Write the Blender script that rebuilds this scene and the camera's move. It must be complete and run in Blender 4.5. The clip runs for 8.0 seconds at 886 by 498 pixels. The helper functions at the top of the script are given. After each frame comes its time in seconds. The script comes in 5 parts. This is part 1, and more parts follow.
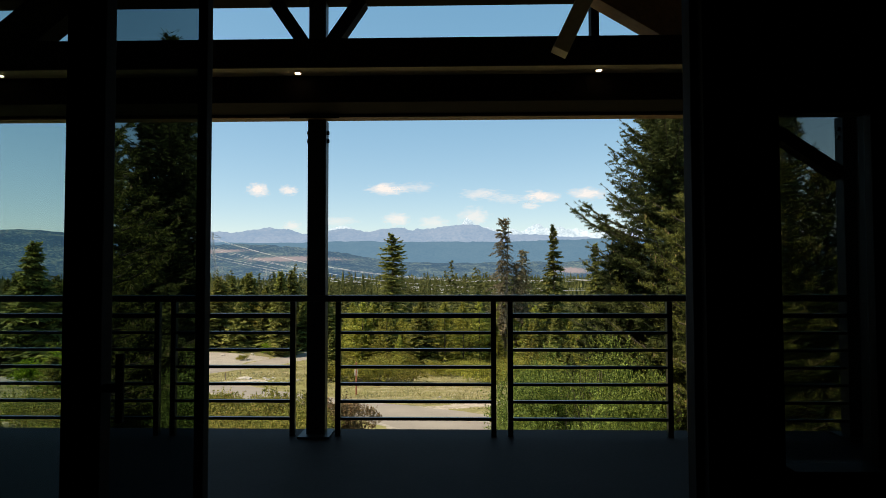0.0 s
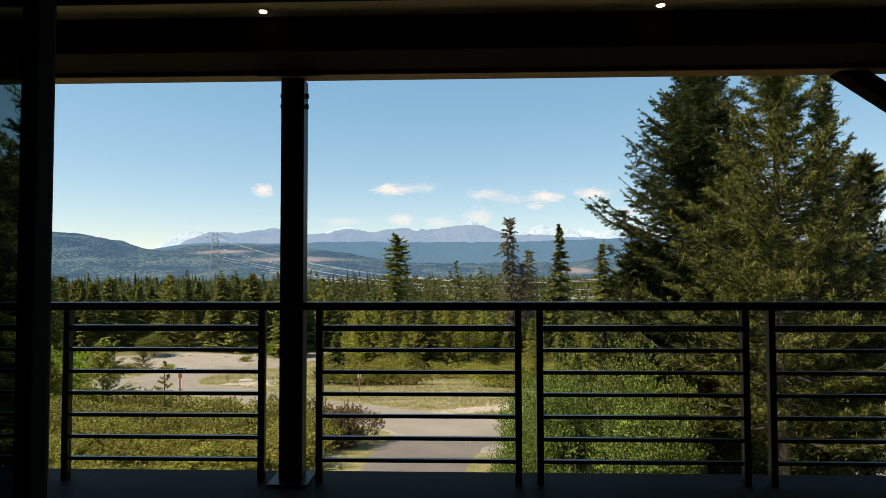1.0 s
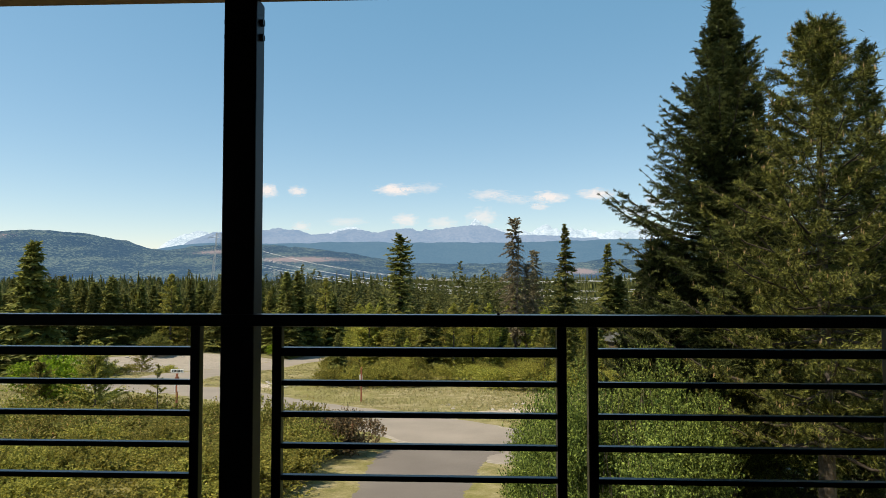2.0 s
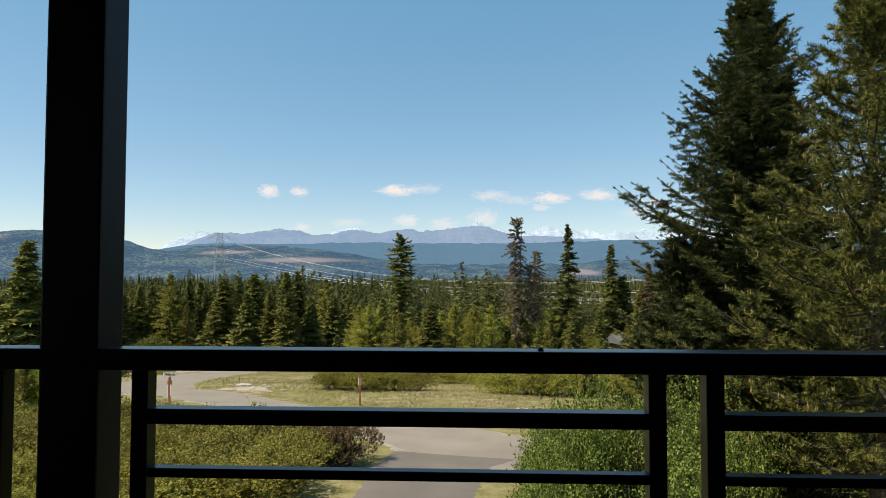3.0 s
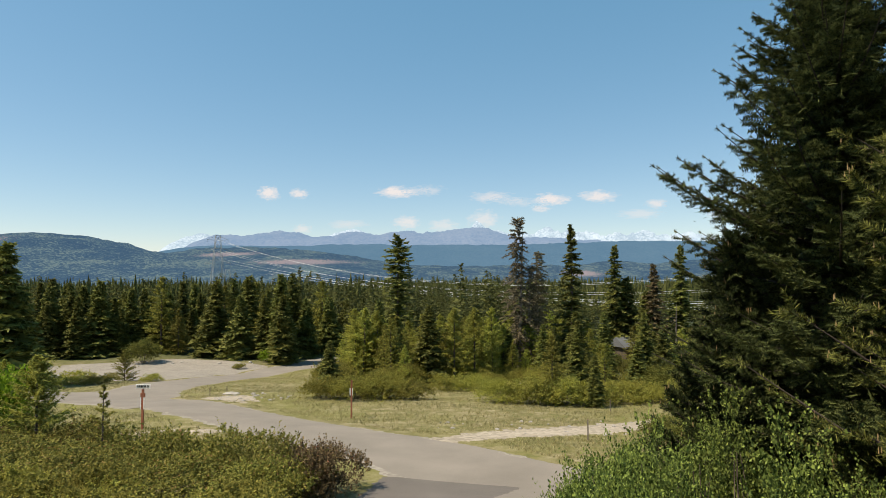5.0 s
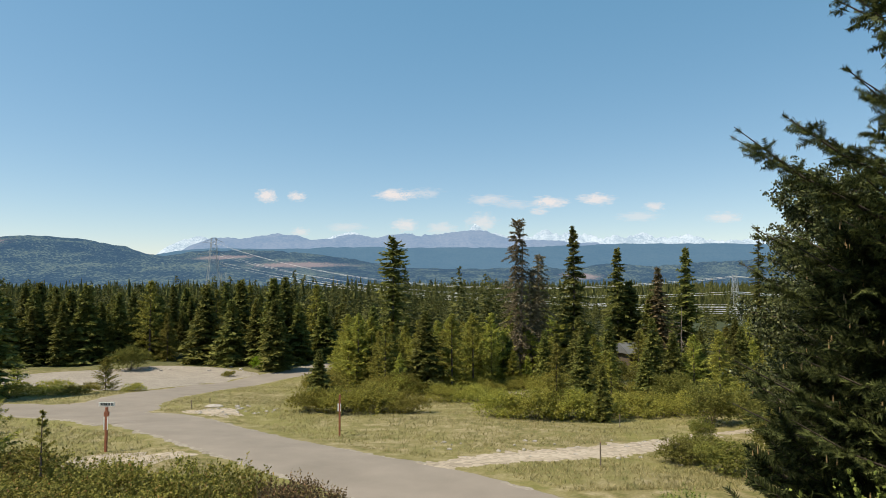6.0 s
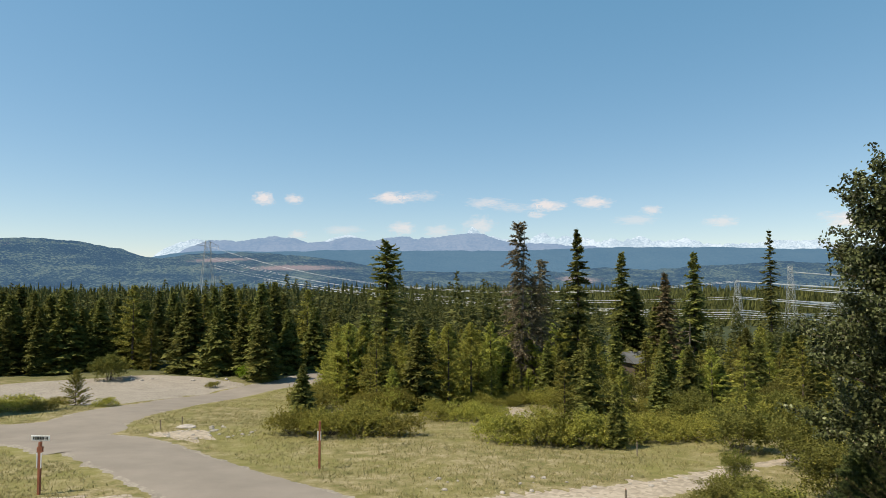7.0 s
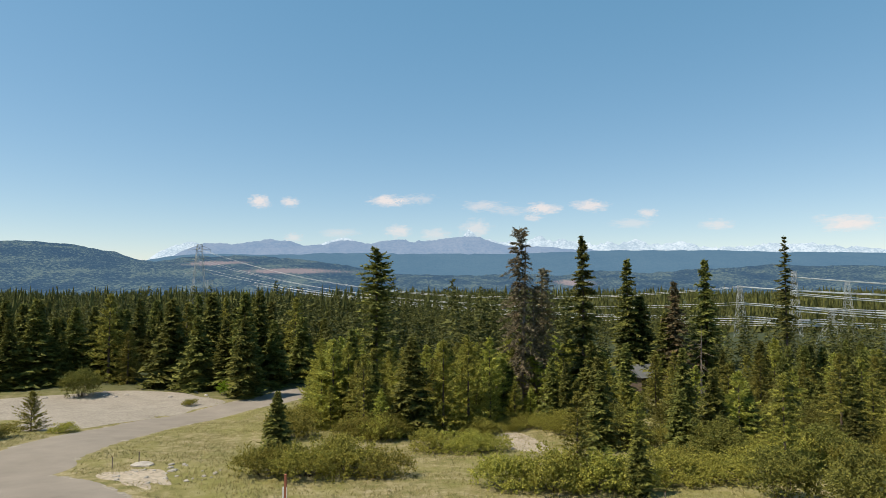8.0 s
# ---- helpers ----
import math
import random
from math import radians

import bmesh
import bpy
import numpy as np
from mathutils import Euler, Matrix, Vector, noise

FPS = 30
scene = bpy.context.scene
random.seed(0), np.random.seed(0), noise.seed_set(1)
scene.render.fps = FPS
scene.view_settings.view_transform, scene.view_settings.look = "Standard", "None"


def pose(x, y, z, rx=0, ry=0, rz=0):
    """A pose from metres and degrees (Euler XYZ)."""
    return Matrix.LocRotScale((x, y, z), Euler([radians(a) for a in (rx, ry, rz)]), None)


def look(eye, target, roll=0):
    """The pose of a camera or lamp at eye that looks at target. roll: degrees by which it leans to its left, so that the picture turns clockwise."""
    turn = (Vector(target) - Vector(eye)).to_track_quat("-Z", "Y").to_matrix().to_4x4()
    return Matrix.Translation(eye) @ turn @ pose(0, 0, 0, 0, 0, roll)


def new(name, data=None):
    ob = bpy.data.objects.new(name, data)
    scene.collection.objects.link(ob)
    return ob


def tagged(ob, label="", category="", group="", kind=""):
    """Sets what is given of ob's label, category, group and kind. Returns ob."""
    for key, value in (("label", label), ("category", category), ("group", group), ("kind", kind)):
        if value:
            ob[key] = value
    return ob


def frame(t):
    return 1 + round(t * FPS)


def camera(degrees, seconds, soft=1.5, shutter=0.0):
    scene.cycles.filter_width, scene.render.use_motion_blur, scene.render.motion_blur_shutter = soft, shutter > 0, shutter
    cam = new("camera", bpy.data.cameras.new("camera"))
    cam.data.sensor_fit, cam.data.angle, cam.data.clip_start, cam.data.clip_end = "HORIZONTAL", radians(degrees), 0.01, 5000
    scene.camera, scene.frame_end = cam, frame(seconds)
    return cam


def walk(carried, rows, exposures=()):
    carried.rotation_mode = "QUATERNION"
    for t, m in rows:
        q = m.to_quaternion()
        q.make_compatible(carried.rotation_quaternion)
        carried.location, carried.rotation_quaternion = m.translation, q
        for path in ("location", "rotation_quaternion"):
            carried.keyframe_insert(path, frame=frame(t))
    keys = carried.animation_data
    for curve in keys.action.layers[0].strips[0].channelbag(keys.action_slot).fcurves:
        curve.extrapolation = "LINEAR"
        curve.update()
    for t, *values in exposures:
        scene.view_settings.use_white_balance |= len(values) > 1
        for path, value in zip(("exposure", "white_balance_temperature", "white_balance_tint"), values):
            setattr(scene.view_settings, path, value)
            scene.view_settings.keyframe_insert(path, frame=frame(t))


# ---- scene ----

# ---------------------------------------------------------------- camera and walk
cam = camera(74.4, 8.0, 0.85)
ROWS = [
    (0.0, 0.000, 0.000, 1.277, 1.33, 1.87, 0.10),
    (0.5, -0.015, 0.475, 1.275, 1.58, 1.88, 0.13),
    (1.0, -0.057, 0.977, 1.271, 1.78, 1.91, 0.12),
    (1.5, -0.091, 1.501, 1.267, 2.00, 1.92, 0.08),
    (3.0, -0.150, 3.130, 1.255, 2.28, 2.02, -0.08),
    (3.5, -0.140, 3.700, 1.264, 2.34, 2.04, -0.04),
    (4.0, -0.108, 4.260, 1.266, 2.37, 2.04, -0.02),
    (4.5, -0.078, 4.880, 1.262, 2.35, 2.08, 0.02),
    (6.0, -0.069, 8.722, 1.401, 2.11, 2.45, 0.10),
    (6.5, -0.084, 10.666, 1.510, 2.00, 2.60, 0.06),
    (7.0, -0.110, 12.888, 1.732, 1.85, 2.75, -0.02),
    (7.5, -0.115, 15.379, 2.076, 1.69, 2.90, -0.04),
    (8.0, -0.100, 18.015, 2.542, 1.49, 3.04, -0.02),
]
walk(cam, [(t, pose(x, y, z, 90 + pitch, roll, yaw)) for t, x, y, z, yaw, pitch, roll in ROWS],
     ((0.0, 0.52, 7300, 10), (1.5, 0.49, 7200, 10), (3.0, 0.40, 6950, 10), (4.5, 0.36, 6950, 10), (6.5, 0.30, 6850, 10), (8.0, 0.28, 6800, 10)))

# ---------------------------------------------------------------- world and sun
SUN_ELEV, SUN_FROM = 57.0, (-0.94, -0.34)
world = bpy.data.worlds.new("sky")
scene.world = world
world.use_nodes = True
wt = world.node_tree
sky = wt.nodes.new("ShaderNodeTexSky")
sky.sky_type = "NISHITA"
sky.sun_disc = False
sky.sun_elevation = radians(SUN_ELEV)
sky.sun_rotation = math.atan2(SUN_FROM[0], SUN_FROM[1])
sky.altitude = 700
sky.air_density, sky.dust_density, sky.ozone_density = 1.0, 0.0, 0.6
wt.nodes["Background"].inputs["Strength"].default_value = 0.13
clear = wt.nodes.new("ShaderNodeVectorMath")
clear.operation = "MULTIPLY_ADD"
clear.inputs[1].default_value, clear.inputs[2].default_value = (0.645, 0.555, 0.505), (0.1, 1.0, 1.8)
wt.links.new(sky.outputs[0], clear.inputs[0])
wt.links.new(clear.outputs[0], wt.nodes["Background"].inputs["Color"])
sun = new("sun", bpy.data.lights.new("sun", "SUN"))
sun.data.energy, sun.data.angle, sun.data.color = 5.6, radians(0.53), (1.0, 0.9, 0.74)
sun_dir = Vector((SUN_FROM[0] * math.cos(radians(SUN_ELEV)), SUN_FROM[1] * math.cos(radians(SUN_ELEV)), math.sin(radians(SUN_ELEV))))
sun.matrix_world = look((0, 0, 60), Vector((0, 0, 60)) - sun_dir)


# ---------------------------------------------------------------- materials
def material(name):
    m = bpy.data.materials.new(name)
    m.use_nodes = True
    return m, m.node_tree, m.node_tree.nodes["Principled BSDF"]


def node(nt, kind, **values):
    n = nt.nodes.new(kind)
    for k, v in values.items():
        n.inputs[k.replace("_", " ")].default_value = v
    return n


def noise_tex(nt, scale, detail=4.0, rough=0.6, coords="Object"):
    tc = nt.nodes.new("ShaderNodeTexCoord")
    n = node(nt, "ShaderNodeTexNoise", Scale=scale, Detail=detail, Roughness=rough)
    nt.links.new(tc.outputs[coords], n.inputs["Vector"])
    return n


def ramp(nt, fac, stops):
    r = nt.nodes.new("ShaderNodeValToRGB")
    e = r.color_ramp.elements
    while len(e) < len(stops):
        e.new(0.5)
    for el, (at, col) in zip(e, stops):
        el.position = at
        el.color = (*col, 1) if len(col) == 3 else (col[0],) * 3 + (1,)
    nt.links.new(fac, r.inputs["Fac"])
    return r


def mix_col(nt, fac, a, b, blend="MIX"):
    m = nt.nodes.new("ShaderNodeMix")
    m.data_type, m.blend_type = "RGBA", blend
    for socket, v in ((m.inputs["Factor"], fac), (m.inputs["A"], a), (m.inputs["B"], b)):
        if isinstance(v, bpy.types.NodeSocket):
            nt.links.new(v, socket)
        elif isinstance(v, tuple):
            socket.default_value = (*v, 1)
        else:
            socket.default_value = v
    return m.outputs["Result"]


def add_bump(nt, bsdf, height, strength, distance):
    b = node(nt, "ShaderNodeBump", Strength=strength, Distance=distance)
    nt.links.new(height, b.inputs["Height"])
    nt.links.new(b.outputs[0], bsdf.inputs["Normal"])


def rough_mat(name, dark, light, scale, rough=0.8, fine=40.0, bump=0.3, dist=0.01, metal=0.0, spec=0.5):
    """A surface with broad stains and fine grain."""
    m, nt, b = material(name)
    broad, grain = noise_tex(nt, scale), noise_tex(nt, fine, 3)
    mixed = mix_col(nt, 0.4, broad.outputs["Fac"], grain.outputs["Fac"])
    r = ramp(nt, mixed, [(0.35, dark), (0.65, light)])
    nt.links.new(r.outputs[0], b.inputs["Base Color"])
    b.inputs["Roughness"].default_value, b.inputs["Metallic"].default_value = rough, metal
    b.inputs["Specular IOR Level"].default_value = spec
    add_bump(nt, b, grain.outputs["Fac"], bump, dist)
    return m


def foliage_mat(name, dark, light, through_share=0.25, tip=None, rough=0.7):
    """Leaves or needles: colour varies from clump to clump and from plant to plant; some light passes through."""
    m, nt, b = material(name)
    geo, info = nt.nodes.new("ShaderNodeNewGeometry"), nt.nodes.new("ShaderNodeObjectInfo")
    isl = ramp(nt, geo.outputs["Random Per Island"], [(0.0, dark), (1.0, light)])
    if tip:
        isl.color_ramp.elements.new(0.93).color = (*light, 1)
        isl.color_ramp.elements[-1].color = (*tip, 1)
    hsv = node(nt, "ShaderNodeHueSaturation", Saturation=1.0)
    vary = node(nt, "ShaderNodeMapRange", To_Min=0.75, To_Max=1.25)
    nt.links.new(info.outputs["Random"], vary.inputs["Value"])
    nt.links.new(vary.outputs[0], hsv.inputs["Value"])
    shift = node(nt, "ShaderNodeMapRange", To_Min=0.487, To_Max=0.513)
    nt.links.new(info.outputs["Random"], shift.inputs["Value"])
    nt.links.new(shift.outputs[0], hsv.inputs["Hue"])
    nt.links.new(isl.outputs[0], hsv.inputs["Color"])
    nt.links.new(hsv.outputs[0], b.inputs["Base Color"])
    b.inputs["Roughness"].default_value = rough
    b.inputs["Specular IOR Level"].default_value = 0.12
    tr = nt.nodes.new("ShaderNodeBsdfTranslucent")
    nt.links.new(hsv.outputs[0], tr.inputs["Color"])
    mx = nt.nodes.new("ShaderNodeMixShader")
    mx.inputs["Fac"].default_value = through_share
    nt.links.new(b.outputs[0], mx.inputs[1])
    nt.links.new(tr.outputs[0], mx.inputs[2])
    nt.links.new(mx.outputs[0], nt.nodes["Material Output"].inputs["Surface"])
    return m


def plain_mat(name, col, rough=0.5, metal=0.0, spec=0.5):
    m, nt, b = material(name)
    b.inputs["Base Color"].default_value = (*col, 1)
    b.inputs["Roughness"].default_value, b.inputs["Metallic"].default_value = rough, metal
    b.inputs["Specular IOR Level"].default_value = spec
    return m


def distance_mat(name, stops, scale, haze, haze_col, haze_power, patches=()):
    """Far hills seen through kilometres of air: lit ground under a share of blue air light."""
    m, nt, b = material(name)
    broad, trees = noise_tex(nt, scale, 6, 0.65), noise_tex(nt, scale * 14, 3, 0.7)
    mixed = mix_col(nt, 0.6, broad.outputs["Fac"], trees.outputs["Fac"])
    col = ramp(nt, mixed, stops).outputs[0]
    for px, pz, rx, rz in patches:
        tc = nt.nodes.new("ShaderNodeTexCoord")
        mp = node(nt, "ShaderNodeMapping")
        mp.vector_type = "POINT"
        mp.inputs["Location"].default_value = (-px / rx, 0, -pz / rz)
        mp.inputs["Scale"].default_value = (1 / rx, 0, 1 / rz)
        nt.links.new(tc.outputs["Object"], mp.inputs["Vector"])
        ln = nt.nodes.new("ShaderNodeVectorMath")
        ln.operation = "LENGTH"
        nt.links.new(mp.outputs[0], ln.inputs[0])
        wobble = node(nt, "ShaderNodeMath")
        wobble.operation = "MULTIPLY_ADD"
        nt.links.new(trees.outputs["Fac"], wobble.inputs[0])
        wobble.inputs[1].default_value = 2.6
        nt.links.new(ln.outputs["Value"], wobble.inputs[2])
        mask = ramp(nt, wobble.outputs[0], [(0.0, (1.0,)), (1.0, (0.0,))])
        scale_down = node(nt, "ShaderNodeMath")
        scale_down.operation = "MULTIPLY"
        nt.links.new(wobble.outputs[0], scale_down.inputs[0])
        scale_down.inputs[1].default_value = 0.3
        nt.links.new(scale_down.outputs[0], mask.inputs["Fac"])
        mask.color_ramp.elements[0].position, mask.color_ramp.elements[1].position = 0.58, 0.66
        col = mix_col(nt, mask.outputs[0], col, (0.42, 0.29, 0.23))
    nt.links.new(col, b.inputs["Base Color"])
    b.inputs["Roughness"].default_value = 1.0
    b.inputs["Specular IOR Level"].default_value = 0.0
    add_bump(nt, b, trees.outputs["Fac"], 1.0, 8.0)
    # haze is painted in: blue emission mixed over the lit hill surface
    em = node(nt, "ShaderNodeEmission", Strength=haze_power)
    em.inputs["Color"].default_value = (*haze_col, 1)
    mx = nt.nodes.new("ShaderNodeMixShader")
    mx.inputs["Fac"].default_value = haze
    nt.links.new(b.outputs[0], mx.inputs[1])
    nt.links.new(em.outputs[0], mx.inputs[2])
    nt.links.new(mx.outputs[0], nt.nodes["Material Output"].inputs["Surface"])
    return m


STEEL = rough_mat("dark bronze steel", (0.005, 0.005, 0.006), (0.010, 0.010, 0.011), 3.0, 0.45, 60, 0.08, 0.002, 0.0, 0.22)
RAIL_PAINT = rough_mat("satin black railing paint", (0.004, 0.004, 0.005), (0.009, 0.009, 0.010), 3.0, 0.3, 60, 0.05, 0.002, 0.0, 0.5)
FRAME = rough_mat("matt black door frame", (0.004, 0.004, 0.004), (0.008, 0.008, 0.008), 3.0, 0.7, 60, 0.08, 0.002, 0.0, 0.08)
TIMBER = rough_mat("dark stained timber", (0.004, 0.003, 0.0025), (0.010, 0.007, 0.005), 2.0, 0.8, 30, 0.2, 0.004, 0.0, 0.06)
SOFFIT = rough_mat("painted soffit boards", (0.34, 0.29, 0.21), (0.46, 0.4, 0.3), 2.0, 0.7, 30, 0.15, 0.003)
FIR_WOOD = rough_mat("brown fir board", (0.10, 0.05, 0.025), (0.2, 0.1, 0.05), 3.0, 0.6, 30, 0.2, 0.004)
# near black room and deck: shade of the unlit interior is in these colours
PLASTER = rough_mat("interior wall paint darkened for room shade", (0.012, 0.011, 0.010), (0.02, 0.018, 0.016), 1.5, 0.8, 40, 0.1, 0.002, 0.0, 0.2)
DECKING = rough_mat("grey deck coating darkened for roof shade", (0.013, 0.007, 0.005), (0.026, 0.014, 0.011), 1.2, 0.7, 50, 0.25, 0.003, 0.0, 0.1)
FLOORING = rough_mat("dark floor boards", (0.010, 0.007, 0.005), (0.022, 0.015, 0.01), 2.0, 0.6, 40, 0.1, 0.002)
SIDING = rough_mat("brown house siding", (0.06, 0.045, 0.035), (0.1, 0.075, 0.055), 1.5, 0.8, 30, 0.2, 0.004)
BARK = rough_mat("grey brown bark", (0.05, 0.035, 0.025), (0.14, 0.11, 0.085), 2.5, 0.95, 18, 0.8, 0.03)
LIMB = rough_mat("dark conifer limb bark", (0.02, 0.015, 0.011), (0.06, 0.045, 0.034), 4.0, 0.95, 30, 0.5, 0.01)
DEAD = rough_mat("bleached dead wood", (0.12, 0.09, 0.07), (0.3, 0.25, 0.2), 2.5, 0.95, 18, 0.5, 0.02)
LAMP_GLOW, _nt, _b = material("warm lamp lens")
_b.inputs["Emission Color"].default_value, _b.inputs["Emission Strength"].default_value = (1.0, 0.8, 0.6, 1), 6.0
WHITE = rough_mat("white sign sheet", (0.68, 0.68, 0.66), (0.8, 0.8, 0.78), 3.0, 0.5, 40, 0.05, 0.001)
INK = plain_mat("black sign ink", (0.03, 0.03, 0.03), 0.6)
POST_RED = rough_mat("red brown painted post", (0.22, 0.07, 0.035), (0.36, 0.13, 0.07), 3.0, 0.8, 30, 0.3, 0.004)
GALV = rough_mat("weathered galvanised steel", (0.26, 0.28, 0.3), (0.42, 0.44, 0.45), 0.5, 0.6, 6, 0.1, 0.01, 0.3)
WIRE = plain_mat("aluminium cable", (0.55, 0.57, 0.58), 0.5, 0.2)
ROCK = rough_mat("pale rock", (0.22, 0.2, 0.175), (0.4, 0.37, 0.33), 2.0, 0.9, 12, 0.6, 0.03)
SLATE = rough_mat("dark grey roof sheet", (0.08, 0.085, 0.09), (0.13, 0.135, 0.14), 1.0, 0.8, 12, 0.1, 0.01)
ROOFING = rough_mat("grey roof sheet", (0.2, 0.21, 0.22), (0.32, 0.33, 0.34), 1.0, 0.6, 12, 0.1, 0.01)

GLASS, _nt, _b = material("clear window glass")
_b.inputs["Base Color"].default_value = (0.44, 0.56, 0.56, 1)
_b.inputs["Roughness"].default_value, _b.inputs["Transmission Weight"].default_value = 0.0, 1.0
TINTED, _nt, _b = material("tinted window glass")
_b.inputs["Base Color"].default_value = (0.16, 0.18, 0.17, 1)
_b.inputs["Roughness"].default_value, _b.inputs["Transmission Weight"].default_value = 0.0, 1.0
DOOR_GLASS = plain_mat("dark backed door glass", (0.003, 0.003, 0.003), 0.01, 0.0, 0.9)
DOOR_GLASS.node_tree.nodes["Principled BSDF"].inputs["IOR"].default_value = 1.9
DOOR_GLASS.node_tree.nodes["Principled BSDF"].inputs["Specular Tint"].default_value = (0.6, 0.95, 1.0, 1.0)

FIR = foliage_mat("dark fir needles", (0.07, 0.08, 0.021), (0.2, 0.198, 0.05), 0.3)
# close conifers: self-shade of dense crowns put into darker needle colours
FIR_NEAR_SHADED = foliage_mat("fir needles", (0.011, 0.018, 0.007), (0.115, 0.135, 0.042), 0.06)
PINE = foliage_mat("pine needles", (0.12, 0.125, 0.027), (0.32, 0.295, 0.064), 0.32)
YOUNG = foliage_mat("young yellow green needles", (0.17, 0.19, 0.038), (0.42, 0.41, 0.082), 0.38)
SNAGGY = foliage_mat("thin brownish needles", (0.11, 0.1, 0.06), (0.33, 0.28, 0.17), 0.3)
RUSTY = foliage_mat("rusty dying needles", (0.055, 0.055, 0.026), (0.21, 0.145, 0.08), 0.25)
PINE_NEAR_SHADED = foliage_mat("long pine needles", (0.018, 0.024, 0.008), (0.195, 0.195, 0.046), 0.1)
CANDLE = plain_mat("orange pine candle", (0.27, 0.18, 0.08), 0.7)
SHRUB = foliage_mat("olive shrub leaves", (0.135, 0.14, 0.029), (0.37, 0.34, 0.073), 0.4)
SHRUB_DARK = foliage_mat("dull green shrub leaves", (0.1, 0.108, 0.024), (0.31, 0.29, 0.07), 0.3, (0.36, 0.19, 0.09))
SHRUB_RUST = foliage_mat("red brown shrub leaves", (0.075, 0.05, 0.028), (0.24, 0.18, 0.09), 0.25, (0.3, 0.14, 0.08))
ALDER = foliage_mat("fresh green leaves", (0.028, 0.045, 0.012), (0.23, 0.28, 0.062), 0.22)
WILLOW = foliage_mat("olive green leaves", (0.075, 0.08, 0.018), (0.2, 0.19, 0.045), 0.28)
LIME = foliage_mat("bright lime leaves", (0.12, 0.2, 0.015), (0.25, 0.36, 0.03), 0.35)
# leaf colours darkened for crown shade; the pale third colour paints sun glints
POPLAR = foliage_mat("shaded grey green poplar leaves with glints", (0.014, 0.02, 0.008), (0.13, 0.15, 0.06), 0.14, (0.28, 0.3, 0.16), 0.4)
# far darker than YOUNG: shade of the taller trees is in the colour
YOUNG_NEAR_SHADED = foliage_mat("shade darkened young pine needles", (0.006, 0.01, 0.004), (0.055, 0.062, 0.018), 0.06)
GRASS = foliage_mat("dry meadow grass", (0.18, 0.165, 0.065), (0.4, 0.34, 0.185), 0.3)
FAR_FOREST = foliage_mat("far forest needles", (0.05, 0.056, 0.02), (0.13, 0.128, 0.037), 0.25)


def ground_material():
    m, nt, b = material("meadow soil")
    broad, mid, fine = noise_tex(nt, 0.12, 5), noise_tex(nt, 1.1, 5), noise_tex(nt, 9.0, 4, 0.7)
    a = ramp(nt, mid.outputs["Fac"], [(0.35, (0.15, 0.145, 0.055)), (0.5, (0.235, 0.205, 0.1)), (0.66, (0.35, 0.3, 0.19))])
    c = ramp(nt, fine.outputs["Fac"], [(0.3, (0.55, 0.55, 0.5)), (0.7, (1.0, 1.0, 1.0))])
    col = mix_col(nt, 1.0, a.outputs[0], c.outputs[0], "MULTIPLY")
    green = ramp(nt, broad.outputs["Fac"], [(0.42, (0.0,)), (0.62, (0.65,))])
    col = mix_col(nt, green.outputs[0], col, (0.165, 0.16, 0.05))
    tc = nt.nodes.new("ShaderNodeTexCoord")
    sep = nt.nodes.new("ShaderNodeSeparateXYZ")
    nt.links.new(tc.outputs["Object"], sep.inputs[0])
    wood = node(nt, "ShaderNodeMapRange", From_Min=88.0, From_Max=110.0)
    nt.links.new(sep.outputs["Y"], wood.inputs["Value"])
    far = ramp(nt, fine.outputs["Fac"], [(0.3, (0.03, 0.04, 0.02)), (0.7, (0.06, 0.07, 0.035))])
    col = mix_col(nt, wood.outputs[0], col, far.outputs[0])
    nt.links.new(col, b.inputs["Base Color"])
    b.inputs["Roughness"].default_value = 0.95
    b.inputs["Specular IOR Level"].default_value = 0.1
    add_bump(nt, b, fine.outputs["Fac"], 0.8, 0.05)
    return m


def gravel_material(name, dark, light, scale):
    m, nt, b = material(name)
    tc = nt.nodes.new("ShaderNodeTexCoord")
    vor = node(nt, "ShaderNodeTexVoronoi", Scale=scale)
    nt.links.new(tc.outputs["Object"], vor.inputs["Vector"])
    broad = noise_tex(nt, 0.45, 5, 0.65)
    grain = mix_col(nt, 0.55, vor.outputs["Color"], broad.outputs["Fac"])
    r = ramp(nt, grain, [(0.25, dark), (0.7, light)])
    nt.links.new(r.outputs[0], b.inputs["Base Color"])
    b.inputs["Roughness"].default_value = 0.95
    b.inputs["Specular IOR Level"].default_value = 0.1
    add_bump(nt, b, vor.outputs["Distance"], 0.6, 0.03)
    return m


def asphalt_material(name, dark, light):
    m, nt, b = material(name)
    broad, fine = noise_tex(nt, 0.35, 5, 0.6), noise_tex(nt, 60, 2, 0.7)
    mixed = mix_col(nt, 0.35, broad.outputs["Fac"], fine.outputs["Fac"])
    r = ramp(nt, mixed, [(0.35, dark), (0.65, light)])
    nt.links.new(r.outputs[0], b.inputs["Base Color"])
    b.inputs["Roughness"].default_value = 0.9
    b.inputs["Specular IOR Level"].default_value = 0.2
    add_bump(nt, b, fine.outputs["Fac"], 0.4, 0.01)
    return m


SOIL = ground_material()
GRAVEL = gravel_material("pale gravel", (0.175, 0.155, 0.13), (0.29, 0.262, 0.225), 7.0)
PALE = gravel_material("pale stony dirt", (0.2, 0.17, 0.13), (0.38, 0.33, 0.265), 5.0)
ASPHALT = asphalt_material("worn grey asphalt", (0.172, 0.151, 0.128), (0.232, 0.204, 0.174))
